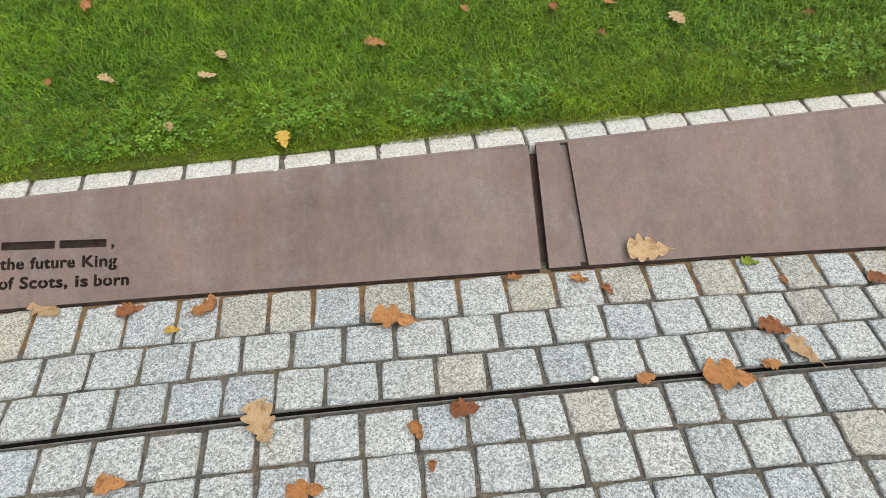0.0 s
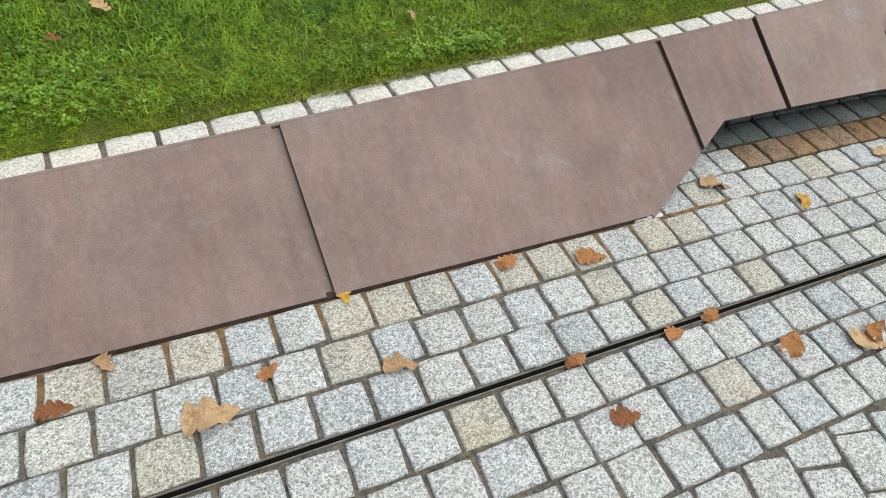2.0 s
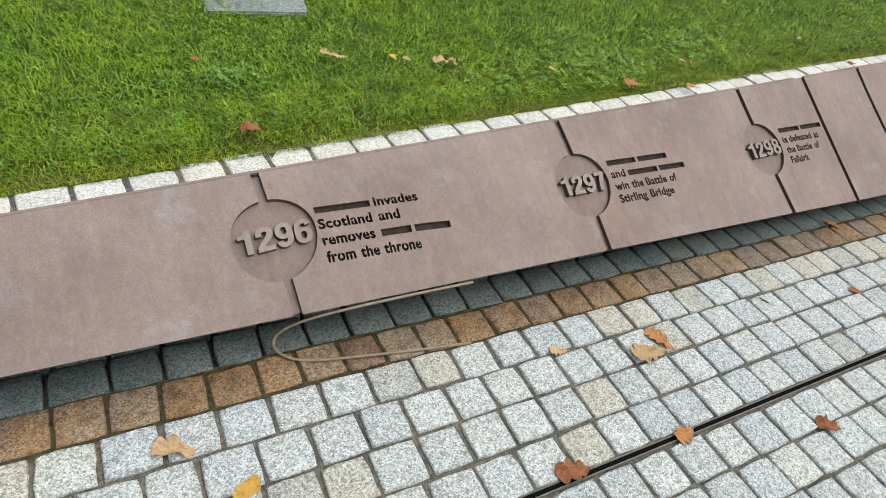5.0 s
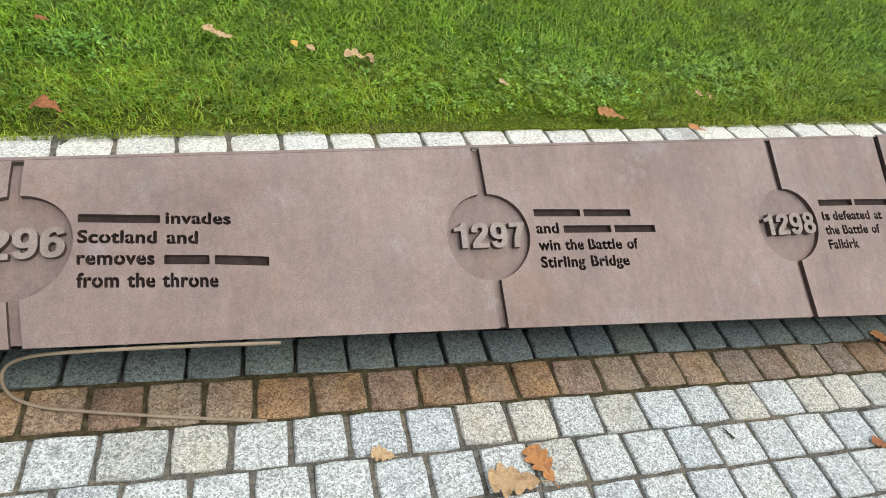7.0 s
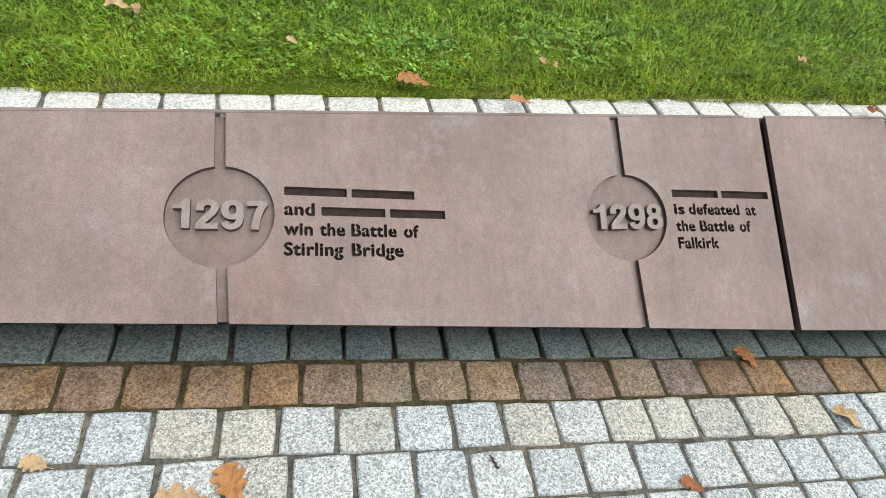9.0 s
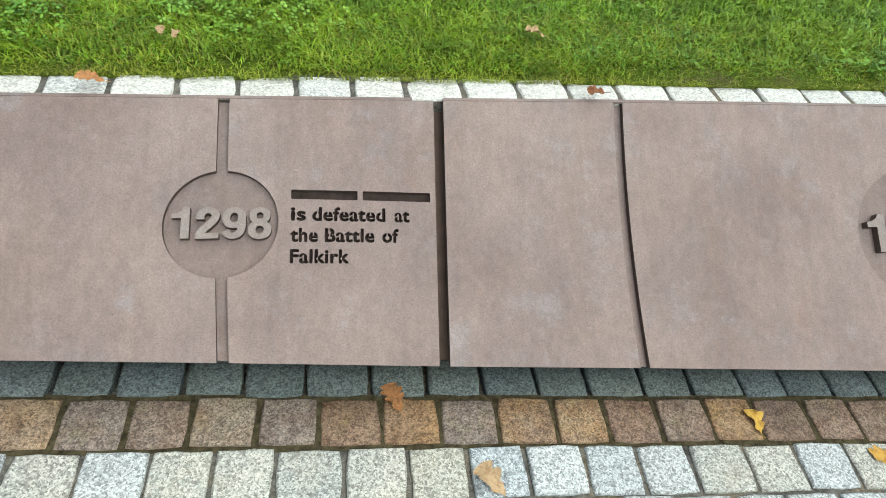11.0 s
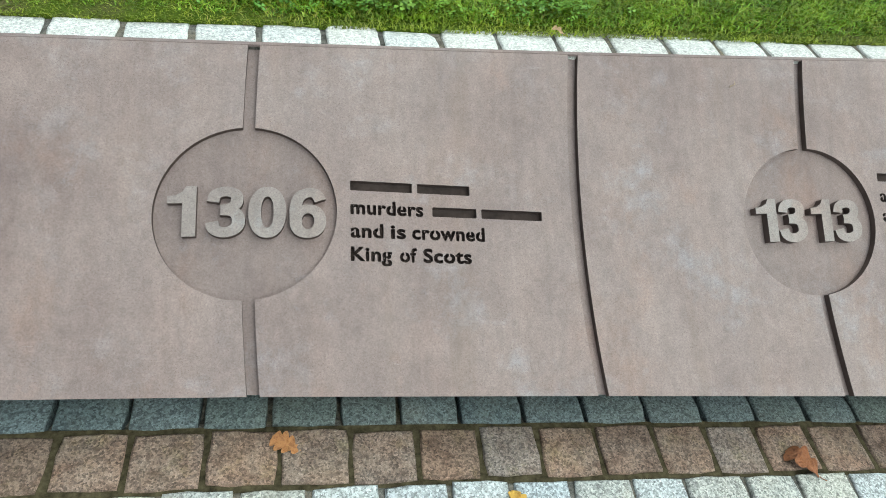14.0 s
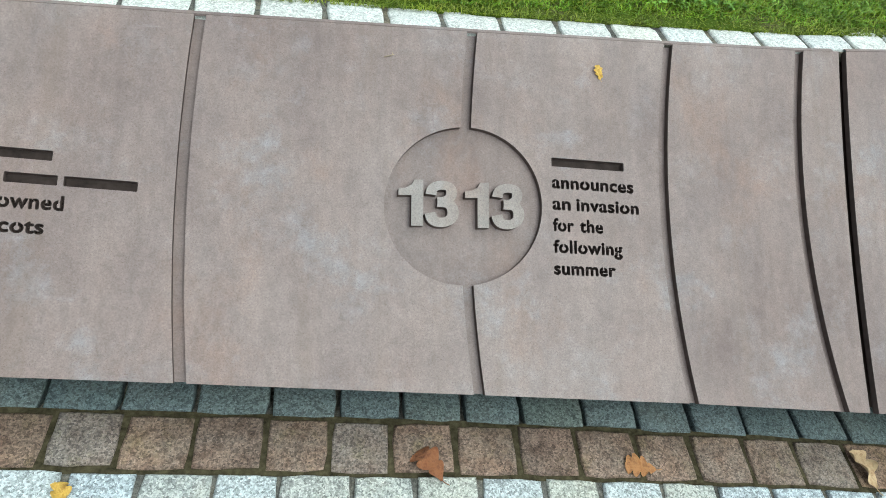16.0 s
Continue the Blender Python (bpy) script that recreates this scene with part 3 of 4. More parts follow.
                part("numeral", finish(bend(bm, -0.005), "numeral", CORTEN_BARE), CORTEN_BARE, panel, "raised steel numeral")

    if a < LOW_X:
        # the sheet turns under where it meets the setts; dark colour paints its shadow
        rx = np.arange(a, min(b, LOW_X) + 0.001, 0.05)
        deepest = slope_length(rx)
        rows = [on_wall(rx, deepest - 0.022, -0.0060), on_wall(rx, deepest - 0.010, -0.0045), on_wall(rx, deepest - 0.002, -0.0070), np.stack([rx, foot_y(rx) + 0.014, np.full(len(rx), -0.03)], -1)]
        part("turned_edge", grid_mesh("turned_edge", rx, rows, DARK), DARK, panel, "turned-under foot of the sheet, coloured dark for its shadow")
    fx = np.arange(a, b + 0.001, 0.05)
    lip = on_wall(fx, 0.0, 0.0)
    rows = [lip + np.array([0, dy, dz]) for dy, dz in ((0.0005, -0.004), (0.0, 0.0012), (0.010, 0.0012), (0.010, -0.006))]
    part("top_flange", grid_mesh("top_flange", fx, rows, CORTEN, False), CORTEN, panel, "worn folded top edge of the sheet")

# dark lining behind the cut-out words and open joints, and the footing under the kerb
xs = np.arange(X0, X1 + 0.01, 0.1)
down = np.linspace(0.0, 1.0, 12)
rows = [on_wall(xs, 0.012 + (slope_length(xs) - 0.026) * v, -0.030) for v in down] + [on_wall(xs, 0.012 + (slope_length(xs) - 0.026) * v, -0.040) for v in down[::-1]]
lining = new("wall_lining", grid_mesh("wall_lining", xs, rows + [rows[0]], LINING))
tagged(lining, "dark steel lining behind the sloping panels", "wall lining", kind="structure")
# unseen footing, added to close the hollow; dark to cut bounced light
fy = top_y(xs) + 0.012
zs = top_z(xs) - 0.035
back = lambda y, z: np.stack([xs, y, z + 0 * xs], -1)
rows = [back(fy, -0.1 + 0 * xs), back(fy, zs), back(fy + 0.13, zs), back(fy + 0.13, -0.1 + 0 * xs)]
footing = new("wall_footing", grid_mesh("wall_footing", xs, rows, CONCRETE, False))
tagged(footing, "added dark footing closing the hollow under the steel wall", "footing", kind="structure")

# ---- ground: paving bed and lawn ----

far = 220.0
bed_x = np.concatenate([[-far, -30, -8], np.arange(-4, 11.6, 0.2), [16, 40, far]])
bed_y = np.concatenate([[-far, -40, -8, -3], np.arange(-2, 0.61, 0.2), [0.66]])
rng = np.random.default_rng(4)
rows = []
for y in bed_y:
    z = np.full(len(bed_x), -0.0080) + rng.normal(0, 0.0005, len(bed_x))
    if y > -0.15:
        break
    rows.append(np.stack([bed_x, np.full(len(bed_x), y), z], -1))
for o, z in ((0.0, -0.0075), (COURSE * 0.5, -0.0075), (COURSE, -0.009), (COURSE * 1.3, -0.028), (COURSE * 2.6, -0.032)):
    rows.append(np.stack([bed_x, course_y(bed_x, 0) + o, np.full(len(bed_x), z) + rng.normal(0, 0.0005, len(bed_x))], -1))
rows.append(np.stack([bed_x, np.maximum(top_y(bed_x) + 0.05, course_y(bed_x, 0) + COURSE * 3), np.full(len(bed_x), -0.032)], -1))
bed = new("pavement", grid_mesh("pavement", bed_x, rows, MORTAR))
tagged(bed, "sandy mortar bed between grey granite setts", "pavement", kind="structure")

lawn_x = np.concatenate([[-far, -40, -10], np.arange(-4, 11.6, 0.25), [16, 45, far]])
offs = np.concatenate([[0.075, 0.10], np.arange(0.15, 3.0, 0.15), [4, 6, 10, 30, 90, far]])
rows = [np.stack([lawn_x, top_y(lawn_x) + 0.075, np.full(len(lawn_x), -0.05)], -1)]
for o in offs:
    y = top_y(lawn_x) + o
    z = lawn_z(lawn_x, y) + 0.006 * np.sin(lawn_x * 3.1 + o * 5) - 0.006
    rows.append(np.stack([lawn_x, y, z], -1))
lawn = new("ground", grid_mesh("ground", lawn_x, rows, SOIL))
tagged(lawn, "dark soil of the lawn sloping up behind the wall", "lawn", kind="structure")

sx = np.arange(-2.9, 2.4, 0.1)
wob = 0.016 * np.sin(sx * 7.3) + 0.012 * np.sin(sx * 17.1 + 1)
rows = [np.stack([sx, y, np.full(len(sx), -0.0052)], -1) for y in (course_y(sx, 2) + 0.04 + wob, foot_y(np.minimum(sx, LOW_X)) + 0.01)]
stain = new("stained_joints", grid_mesh("stained_joints", sx, rows, RUN_OFF))
tagged(stain, "rust-stained sand in the joints below the steel", "joint sand", kind="structure")
mx = np.arange(2.3, 9.9, 0.1)
rows = [np.stack([mx, course_y(mx, j), np.full(len(mx), -0.0050)], -1) for j in (0.06, -1.06)]
moss = new("mossy_joints", grid_mesh("mossy_joints", mx, rows, MOSSY_JOINT))
tagged(moss, "damp mossy sand in the joints of the stained setts", "joint sand", kind="structure")

# ---- granite setts ----


def sett_mesh(name, seed, mat, wear=0.10, deep=0.05):
    """A rough cube of stone, one unit wide and long, with an uneven rounded top edge."""
    r = random.Random(seed)
    n = 12
    ring = []
    for i in range(n):
        a = 2 * math.pi * (i + 0.5) / n
        c, s = math.cos(a), math.sin(a)
        p = 22.0
        k = (abs(c) ** p + abs(s) ** p) ** (-1 / p)
        k *= 0.5 * (1 + r.uniform(-0.05, 0.016))
        ring.append((c * k, s * k))
    verts, faces = [], []
    levels = ((1.0, -deep), (1.0, -0.0045), (0.972, -0.0008), (0.91, 0.0))
    for k, z in levels:
        for x, y in ring:
            dz = r.uniform(-0.0012, 0.0008) if z > -0.01 else 0
            verts.append((x * k, y * k, z + dz))
    for lv in range(len(levels) - 1):
        for i in range(n):
            j = (i + 1) % n
            faces.append((lv * n + i, lv * n + j, (lv + 1) * n + j, (lv + 1) * n + i))
    top = (len(levels) - 1) * n
    faces.append(tuple(range(top, top + n)))
    me = mesh_of(name, verts, faces, mat)
    for pl in me.polygons:
        pl.use_smooth = True
    me.set_sharp_from_angle(angle=radians(35))
    return me


def sett_set(mat, seed):
    return [sett_mesh("sett", seed + i, mat) for i in range(7)]


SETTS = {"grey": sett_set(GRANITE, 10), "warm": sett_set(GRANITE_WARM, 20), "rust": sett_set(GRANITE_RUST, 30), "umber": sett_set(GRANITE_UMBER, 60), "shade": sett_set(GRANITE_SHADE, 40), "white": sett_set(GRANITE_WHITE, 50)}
PLAIN = [(np.array([v.co[:] for v in me.vertices]), [tuple(p.vertices) for p in me.polygons]) for me in SETTS["grey"]]
rnd = random.Random(12)


# how the spacing of the setts drifts along a course: number of the joint, its x
SPACING = {
    -1: ((-45, -1.25), (-12, 2.335), (0, 3.63), (8, 4.574), (15, 5.42), (22, 6.27), (28, 7.026), (35, 7.90), (42, 8.822), (51, 10.05)),
    0: ((-54, -2.9), (0, 3.578), (8, 4.525), (14, 5.22), (22, 6.19), (28, 6.952), (33, 7.56), (40, 8.447), (51, 9.88)),
    1: ((-16, -3.1), (0, -1.212), (9, -0.07), (15, 0.627), (23, 1.522), (50, 4.66), (75, 7.7), (94, 10.1)),
    2: ((-15, -3.05), (0, -1.267), (4, -0.742), (8, -0.215), (14, 0.468), (23, 1.50), (50, 4.65), (94, 10.1)),
    3: ((-15, -3.0), (0, -1.177), (6, -0.408), (12, 0.302), (18, 0.989), (24, 1.70), (50, 4.75), (94, 10.1)),
}
EVEN = ((-55, -3.0), (0, 3.45), (12, 4.87), (30, 7.10), (42, 8.70), (52, 10.1))


def course(j, shift):
    """The places of the setts of one course: x, y, length, width, turn."""
    knots = SPACING.get(j, EVEN)
    first, last = knots[0][0], knots[-1][0]
    joints = np.interp(np.arange(first, last + 1), *zip(*knots)) + shift
    joints += np.array([rnd.uniform(-0.0055, 0.0055) for _ in joints])
    out = []
    for x0, x1 in zip(joints, joints[1:]):
        w, mid = x1 - x0, (x0 + x1) / 2
        ya, yb = course_y(mid, j), course_y(mid, j + 1)
        slope = (course_y(mid + 0.1, j) - course_y(mid - 0.1, j)) / 0.2
        out.append((mid, (ya + yb) / 2 + rnd.uniform(-0.003, 0.003), w - rnd.uniform(0.004, 0.010), abs(ya - yb) - rnd.uniform(0.004, 0.008), math.atan(slope) + rnd.uniform(-0.03, 0.03)))
    return out


def lay(parent, places, kinds, near, name="sett"):
    """Lays setts: those in the near stretch as parts, the rest joined."""
    verts, faces = [], []
    count = 0
    for (x, y, a, b, turn), kind in zip(places, kinds):
        z = rnd.uniform(-0.0025, 0.0025)
        tilt = (rnd.uniform(-0.012, 0.012), rnd.uniform(-0.012, 0.012))
        k = rnd.randrange(7)
        if near(x, y) and count < 300:
            ob = new(name, SETTS[kind][k])
            ob.parent = parent
            ob.matrix_basis = Matrix.LocRotScale((x, y, z), Euler((*tilt, turn + rnd.choice((0, math.pi)))), (a, b, 1))
            count += 1
        else:
            co, fs = PLAIN[k]
            c, s = math.cos(turn), math.sin(turn)
            px, py = co[:, 0] * a, co[:, 1] * b
            base = sum(len(v) for v in verts)
            verts.append(np.stack([x + px * c - py * s, y + px * s + py * c, co[:, 2] + z], -1))
            faces += [tuple(i + base for i in f) for f in fs]
    if verts:
        me = mesh_of("paving_setts", np.concatenate(verts), faces, GRANITE_J)
        rest = new("paving_setts", me)
        rest.parent = parent
        tagged(rest, kind="stuff")


apron = thing("pavement_apron", "courses of grey and rust-stained granite setts along the steel wall", "pavement", kind="structure")
places, kinds = [], []
for j in (-3, -2, -1, 0, 1, 2, 3):
    got = course(j, 0.0 if j in SPACING else rnd.uniform(0, 0.1))
    for p in got:
        x = p[0]
        if (j < 0 and x < LOW_X - 0.12) or (j == 0 and x < LOW_X - 0.03):
            continue
        if j == 1 and x < LOW_X - 0.03:
            # the course against the steel fills up to it
            more = float(foot_y(x)) + 0.003 - (p[1] + p[3] / 2)
            p = (x, p[1] + more / 2, p[2], p[3] + more, p[4])
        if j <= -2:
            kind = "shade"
        elif j == -1 and x > 2.33:
            kind = "umber" if rnd.random() < (0.85 if x > 5.7 else 0.35) else "rust"
        elif j == 0 and x > 3.0:
            kind = "warm" if rnd.random() < 0.45 else "grey"
        elif j == 1 and x < 2.1:
            kind = "warm" if rnd.random() < 0.45 else "grey"
        else:
            kind = "warm" if rnd.random() < 0.13 else "grey"
        places.append(p)
        kinds.append(kind)
stained = [i for i in range(len(places)) if kinds[i] != "grey"]
clean = [i for i in range(len(places)) if kinds[i] == "grey"]
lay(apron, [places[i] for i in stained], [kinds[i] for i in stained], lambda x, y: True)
inner_courses = thing("pavement_courses", "speckled grey granite setts laid in curved courses", "pavement", kind="structure")
lay(inner_courses, [places[i] for i in clean], [kinds[i] for i in clean], lambda x, y: -2.2 < x < 9.2)

outer = thing("pavement_edge", "three courses of grey granite setts outside the drain slot", "pavement", kind="structure")
places = []
for j in (0, 1, 2):
    places += [(x, y - 0.020, a, b, t) for x, y, a, b, t in course(4 + j, rnd.uniform(0, 0.1))]
lay(outer, places, ["warm" if rnd.random() < 0.1 else "grey" for _ in places], lambda x, y: -2.1 < x < 6.5)

FIELD_TURN = -14.5
# the field beyond: courses turned away from the wall, cut along the edge
field = thing("pavement_field", "granite setts in turned courses cut along a curved edge", "pavement", kind="structure")


def edge_y(x):
    return course_y(x, 7) - 0.025


def clipped(poly):
    out = []
    f = [p[1] - edge_y(p[0]) for p in poly]
    for i in range(len(poly)):
        p, q, fp, fq = poly[i], poly[(i + 1) % len(poly)], f[i], f[(i + 1) % len(poly)]
        if fp <= 0:
            out.append(p)
        if fp * fq < 0:
            t = fp / (fp - fq)
            out.append((p[0] + (q[0] - p[0]) * t, p[1] + (q[1] - p[1]) * t))
    return out


def block(poly, z):
    """A low block over an outline, its top edge rounded."""
    n = len(poly)
    cx, cy = sum(p[0] for p in poly) / n, sum(p[1] for p in poly) / n
    verts = []
    for k, zz in ((1.0, -0.05), (1.0, -0.0045), (0.972, -0.0008), (0.91, 0.0)):
        for x, y in poly:
            verts.append((cx + (x - cx) * k, cy + (y - cy) * k, z + zz))
    faces = [(lv * n + i, lv * n + (i + 1) % n, (lv + 1) * n + (i + 1) % n, (lv + 1) * n + i) for lv in range(3) for i in range(n)]
    faces.append(tuple(range(3 * n, 4 * n)))
    return verts, faces


ang = radians(FIELD_TURN)
ex, ey = (math.cos(ang), math.sin(ang)), (-math.sin(ang), math.cos(ang))
count, fv, ff = 0, [], []
for a in range(-66, 67):
    shift = rnd.uniform(0, 0.12)
    for b in range(-34, 28):
        u, v = a * 0.126, b * 0.130 + shift
        w, h = 0.117 + rnd.uniform(-0.004, 0.004), 0.121 + rnd.uniform(-0.008, 0.005)
        cor = [(u - w / 2, v - h / 2), (u + w / 2, v - h / 2), (u + w / 2, v + h / 2), (u - w / 2, v + h / 2)]
        cor = [(p + rnd.uniform(-0.004, 0.004), q + rnd.uniform(-0.004, 0.004)) for p, q in cor]
        pts = [(3.0 + p * ex[0] + q * ey[0], -1.2 + p * ex[1] + q * ey[1]) for p, q in cor]
        mx, my = sum(p[0] for p in pts) / 4, sum(p[1] for p in pts) / 4
        if not (-3.4 < mx < 10.0 and -3.8 < my < -0.3):
            continue
        # soften the corners
        soft_pts = []
        for i in range(4):
            p, q, r2 = pts[i - 1], pts[i], pts[(i + 1) % 4]
            soft_pts += [(q[0] + (p[0] - q[0]) * 0.07, q[1] + (p[1] - q[1]) * 0.07), (q[0] + (r2[0] - q[0]) * 0.07, q[1] + (r2[1] - q[1]) * 0.07)]
        poly = clipped(soft_pts)
        if len(poly) < 3:
            continue
        area = 0.5 * abs(sum(poly[i - 1][0] * poly[i][1] - poly[i][0] * poly[i - 1][1] for i in range(len(poly))))
        if area < 0.00035:
            continue
        verts, faces = block(poly, rnd.uniform(-0.003, 0.002))
        if 1.0 < mx < 5.2 and my > -1.35 and count < 300:
            part("sett", mesh_of("sett", verts, faces, GRANITE), GRANITE, field)
            count += 1
        else:
            base = len(fv)
            fv += verts
            ff += [tuple(i + base for i in f) for f in faces]
rest = part("paving_setts", mesh_of("paving_setts", fv, ff, GRANITE_J), GRANITE_J, field)
tagged(rest, kind="stuff")

# ---- drain slot: two steel angles with a dark gap ----
xs = np.arange(-3.0, 9.9, 0.1)
drain = thing("slot_drain", "narrow dark steel drain slot running between the setts", "drain")
for side, y0, y1 in (("near", -0.0108, -0.0080), ("far", 0.0042, 0.0070)):
    mid = course_y(xs, 4) - 0.006
    rows = [np.stack([xs, mid + y, np.full(len(xs), z)], -1) for y, z in ((y0, -0.06), (y0, -0.001), (y1, -0.001), (y1, -0.06))]
    part("steel_edge", grid_mesh("steel_edge", xs, rows, STEEL_GREY, False), STEEL_GREY, drain, "dull grey steel edge of the slot")
# shallow black strip: the darkness of a deep gap, put into the colour
mid = course_y(xs, 4) - 0.006
rows = [np.stack([xs, mid + y, np.full(len(xs), -0.0055)], -1) for y in (-0.0082, 0.0044)]
part("gap_shade", grid_mesh("gap_shade", xs, rows, VOID, False), VOID, drain, "shallow black strip painted for the shade deep in the slot")

# ---- kerb of pale setts along the top ----
kerb = thing("kerb", "row of pale rough granite kerb setts behind the steel wall", "kerb", kind="structure")
KERB = ((-8, -3.1), (0, -1.97), (10, -0.596), (15, 0.016), (20, 0.613), (25, 1.205), (30, 1.786), (37, 2.562), (44, 3.36), (50, 4.037), (54, 4.506), (59, 5.117), (62, 5.472), (66, 5.982), (70, 6.482), (76, 7.216), (81, 7.861), (101, 10.4))
joints = np.interp(np.arange(-8, 102), *zip(*KERB)) + np.array([rnd.uniform(-0.005, 0.005) for _ in range(110)])
for x, x1 in zip(joints, joints[1:]):
    w = x1 - x
    mid = x + w / 2
    y = float(top_y(mid))
    ob = new("kerb_sett", SETTS["white"][rnd.randrange(7)])
    ob.parent = kerb
    slope = float((top_y(mid + 0.1) - top_y(mid - 0.1)) / 0.2)
    ob.matrix_basis = Matrix.LocRotScale((mid, y + 0.047 + rnd.uniform(-0.003, 0.004), float(top_z(mid)) + rnd.uniform(-0.003, 0.001)), Euler((rnd.uniform(0.0, 0.04), -0.0415 + rnd.uniform(-0.015, 0.015), math.atan(slope) + rnd.uniform(-0.03, 0.03))), (w - rnd.uniform(0.005, 0.011), 0.083 + rnd.uniform(-0.004, 0.006), 1))
xs = np.arange(X0, X1 + 0.01, 0.1)
rows = [np.stack([xs, top_y(xs) + o, top_z(xs) - d], -1) for o, d in ((0.006, 0.05), (0.006, 0.006), (0.10, 0.003))]
kerb_bed = part("joint_mortar", grid_mesh("joint_mortar", xs, rows, MORTAR, False), MORTAR, kerb)

# ---- lawn ----
gr = np.random.default_rng(7)


# trodden spots where the soil shows: x, y, radius
BARE = ((3.19, 0.70, 0.045), (2.72, 0.71, 0.03), (3.54, 0.745, 0.05), (3.65, 0.70, 0.05), (3.40, 0.72, 0.04), (4.40, 0.73, 0.03), (4.64, 0.70, 0.035), (5.12, 0.77, 0.04), (5.56, 0.82, 0.03), (5.30, 0.72, 0.03), (6.05, 0.79, 0.03), (-1.58, 0.565, 0.04), (-1.94, 0.59, 0.03), (0.81, 0.61, 0.045), (2.24, 0.86, 0.035))


def scatter_blades(name, n, x0, x1, o0, o1, tall, wide, lean, mat, power=1.0):
    """Grass as joined blades, each one bent strip of three triangles."""
    x = gr.uniform(x0, x1, n)
    o = o0 + (o1 - o0) * gr.uniform(0, 1, n) ** power
    y = top_y(x) + o
    z = lawn_z(x, y) - 0.004
    patch = 0.75 + 0.5 * np.sin(x * 4.3 + 1.7 * np.sin(y * 5.1)) * np.sin(y * 6.1 + x)
    short = np.clip((o - 0.05) / 0.12, 0.45, 1.0)
    bare = np.max([np.exp(-(((x - bx) / (1.6 * br)) ** 2 + ((y - by) / br) ** 2)) for bx, by, br in BARE], axis=0)
    keep = gr.uniform(0, 1, n) > 0.86 * bare
    x, y, z, o, patch, short = (q[keep] for q in (x, y, z, o, patch, short))
    n = len(x)
    h = tall * gr.uniform(0.5, 1.3, n) * (0.8 + 0.25 * patch) * short
    w = wide * gr.uniform(0.7, 1.3, n)
    a = gr.uniform(0, 2 * np.pi, n)
    tip = h * gr.uniform(0.35, lean, n)
    dx, dy = np.cos(a), np.sin(a)
    px, py = -dy * w / 2, dx * w / 2
    base = np.stack([x, y, z], -1)
    mid = base + np.stack([dx * tip * 0.35, dy * tip * 0.35, h * 0.62], -1)
    end = base + np.stack([dx * tip, dy * tip, h * gr.uniform(0.75, 1.0, n)], -1)
    side = np.stack([px, py, 0 * px], -1)
    co = np.stack([base - side, base + side, mid + side * 0.8, mid - side * 0.8, end], 1).reshape(-1, 3)
    k = np.arange(n)[:, None] * 5
    loops = np.concatenate([k + np.array([[0, 1, 2, 3]]), k + np.array([[3, 2, 4]])], 1).reshape(-1)
    starts = (np.arange(n)[:, None] * 7 + np.array([[0, 4]])).reshape(-1)
    me = bpy.data.meshes.new(name)
    me.vertices.add(len(co))
    me.vertices.foreach_set("co", co.reshape(-1))
    me.loops.add(len(loops))
    me.loops.foreach_set("vertex_index", loops.astype(np.int32))
    me.polygons.add(len(starts))
    me.polygons.foreach_set("loop_start", starts.astype(np.int32))
    me.update(calc_edges=True)
    me.materials.append(mat)
    return new(name, me)


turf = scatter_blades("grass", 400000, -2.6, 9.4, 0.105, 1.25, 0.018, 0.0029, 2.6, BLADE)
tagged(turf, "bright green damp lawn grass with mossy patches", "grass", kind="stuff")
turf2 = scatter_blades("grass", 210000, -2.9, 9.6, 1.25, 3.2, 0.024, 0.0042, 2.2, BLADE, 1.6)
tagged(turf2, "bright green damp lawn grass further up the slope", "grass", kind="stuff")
fringe = scatter_blades("grass_fringe", 90000, -2.6, 9.4, 0.072, 0.34, 0.018, 0.0021, 2.6, MOSS_BLADE, 1.5)
tagged(fringe, "short mossy grass creeping over the kerb setts", "grass", kind="stuff")

# clover and small weeds: rosettes of rounded leaflets
weeds_v, weeds_f = [], []
spots = [(-1.79, 0.60, 0.1), (-1.59, 0.71, 0.08), (-1.23, 0.69, 0.1), (-0.77, 0.63, 0.13), (-0.58, 0.71, 0.1), (1.38, 0.68, 0.1), (1.51, 0.65, 0.07), (2.56, 0.87, 0.05), (6.82, 0.86, 0.07), (7.03, 0.83, 0.08), (7.37, 0.87, 0.06), (8.45, 0.89, 0.08), (4.22, 0.87, 0.14), (4.55, 0.85, 0.12), (5.13, 0.95, 0.13), (0.36, 0.75, 0.1), (3.22, 0.98, 0.05)]
for sx, sy, sr in spots:
    for _ in range(int(sr * 2400)):
        weeds_v.append((sx + rnd.gauss(0, sr), sy + rnd.gauss(0, sr * 0.55), rnd.uniform(0.005, 0.010)))
for _ in range(20000):
    xx = rnd.uniform(-2.6, 9.4)
    if math.sin(xx * 2.1 + 0.5) + rnd.uniform(-1, 1) > 0.1:
        weeds_v.append((xx, float(top_y(xx)) + 0.13 + 0.9 * rnd.random() ** 1.3, rnd.uniform(0.003, 0.006)))
cv, cf = [], []
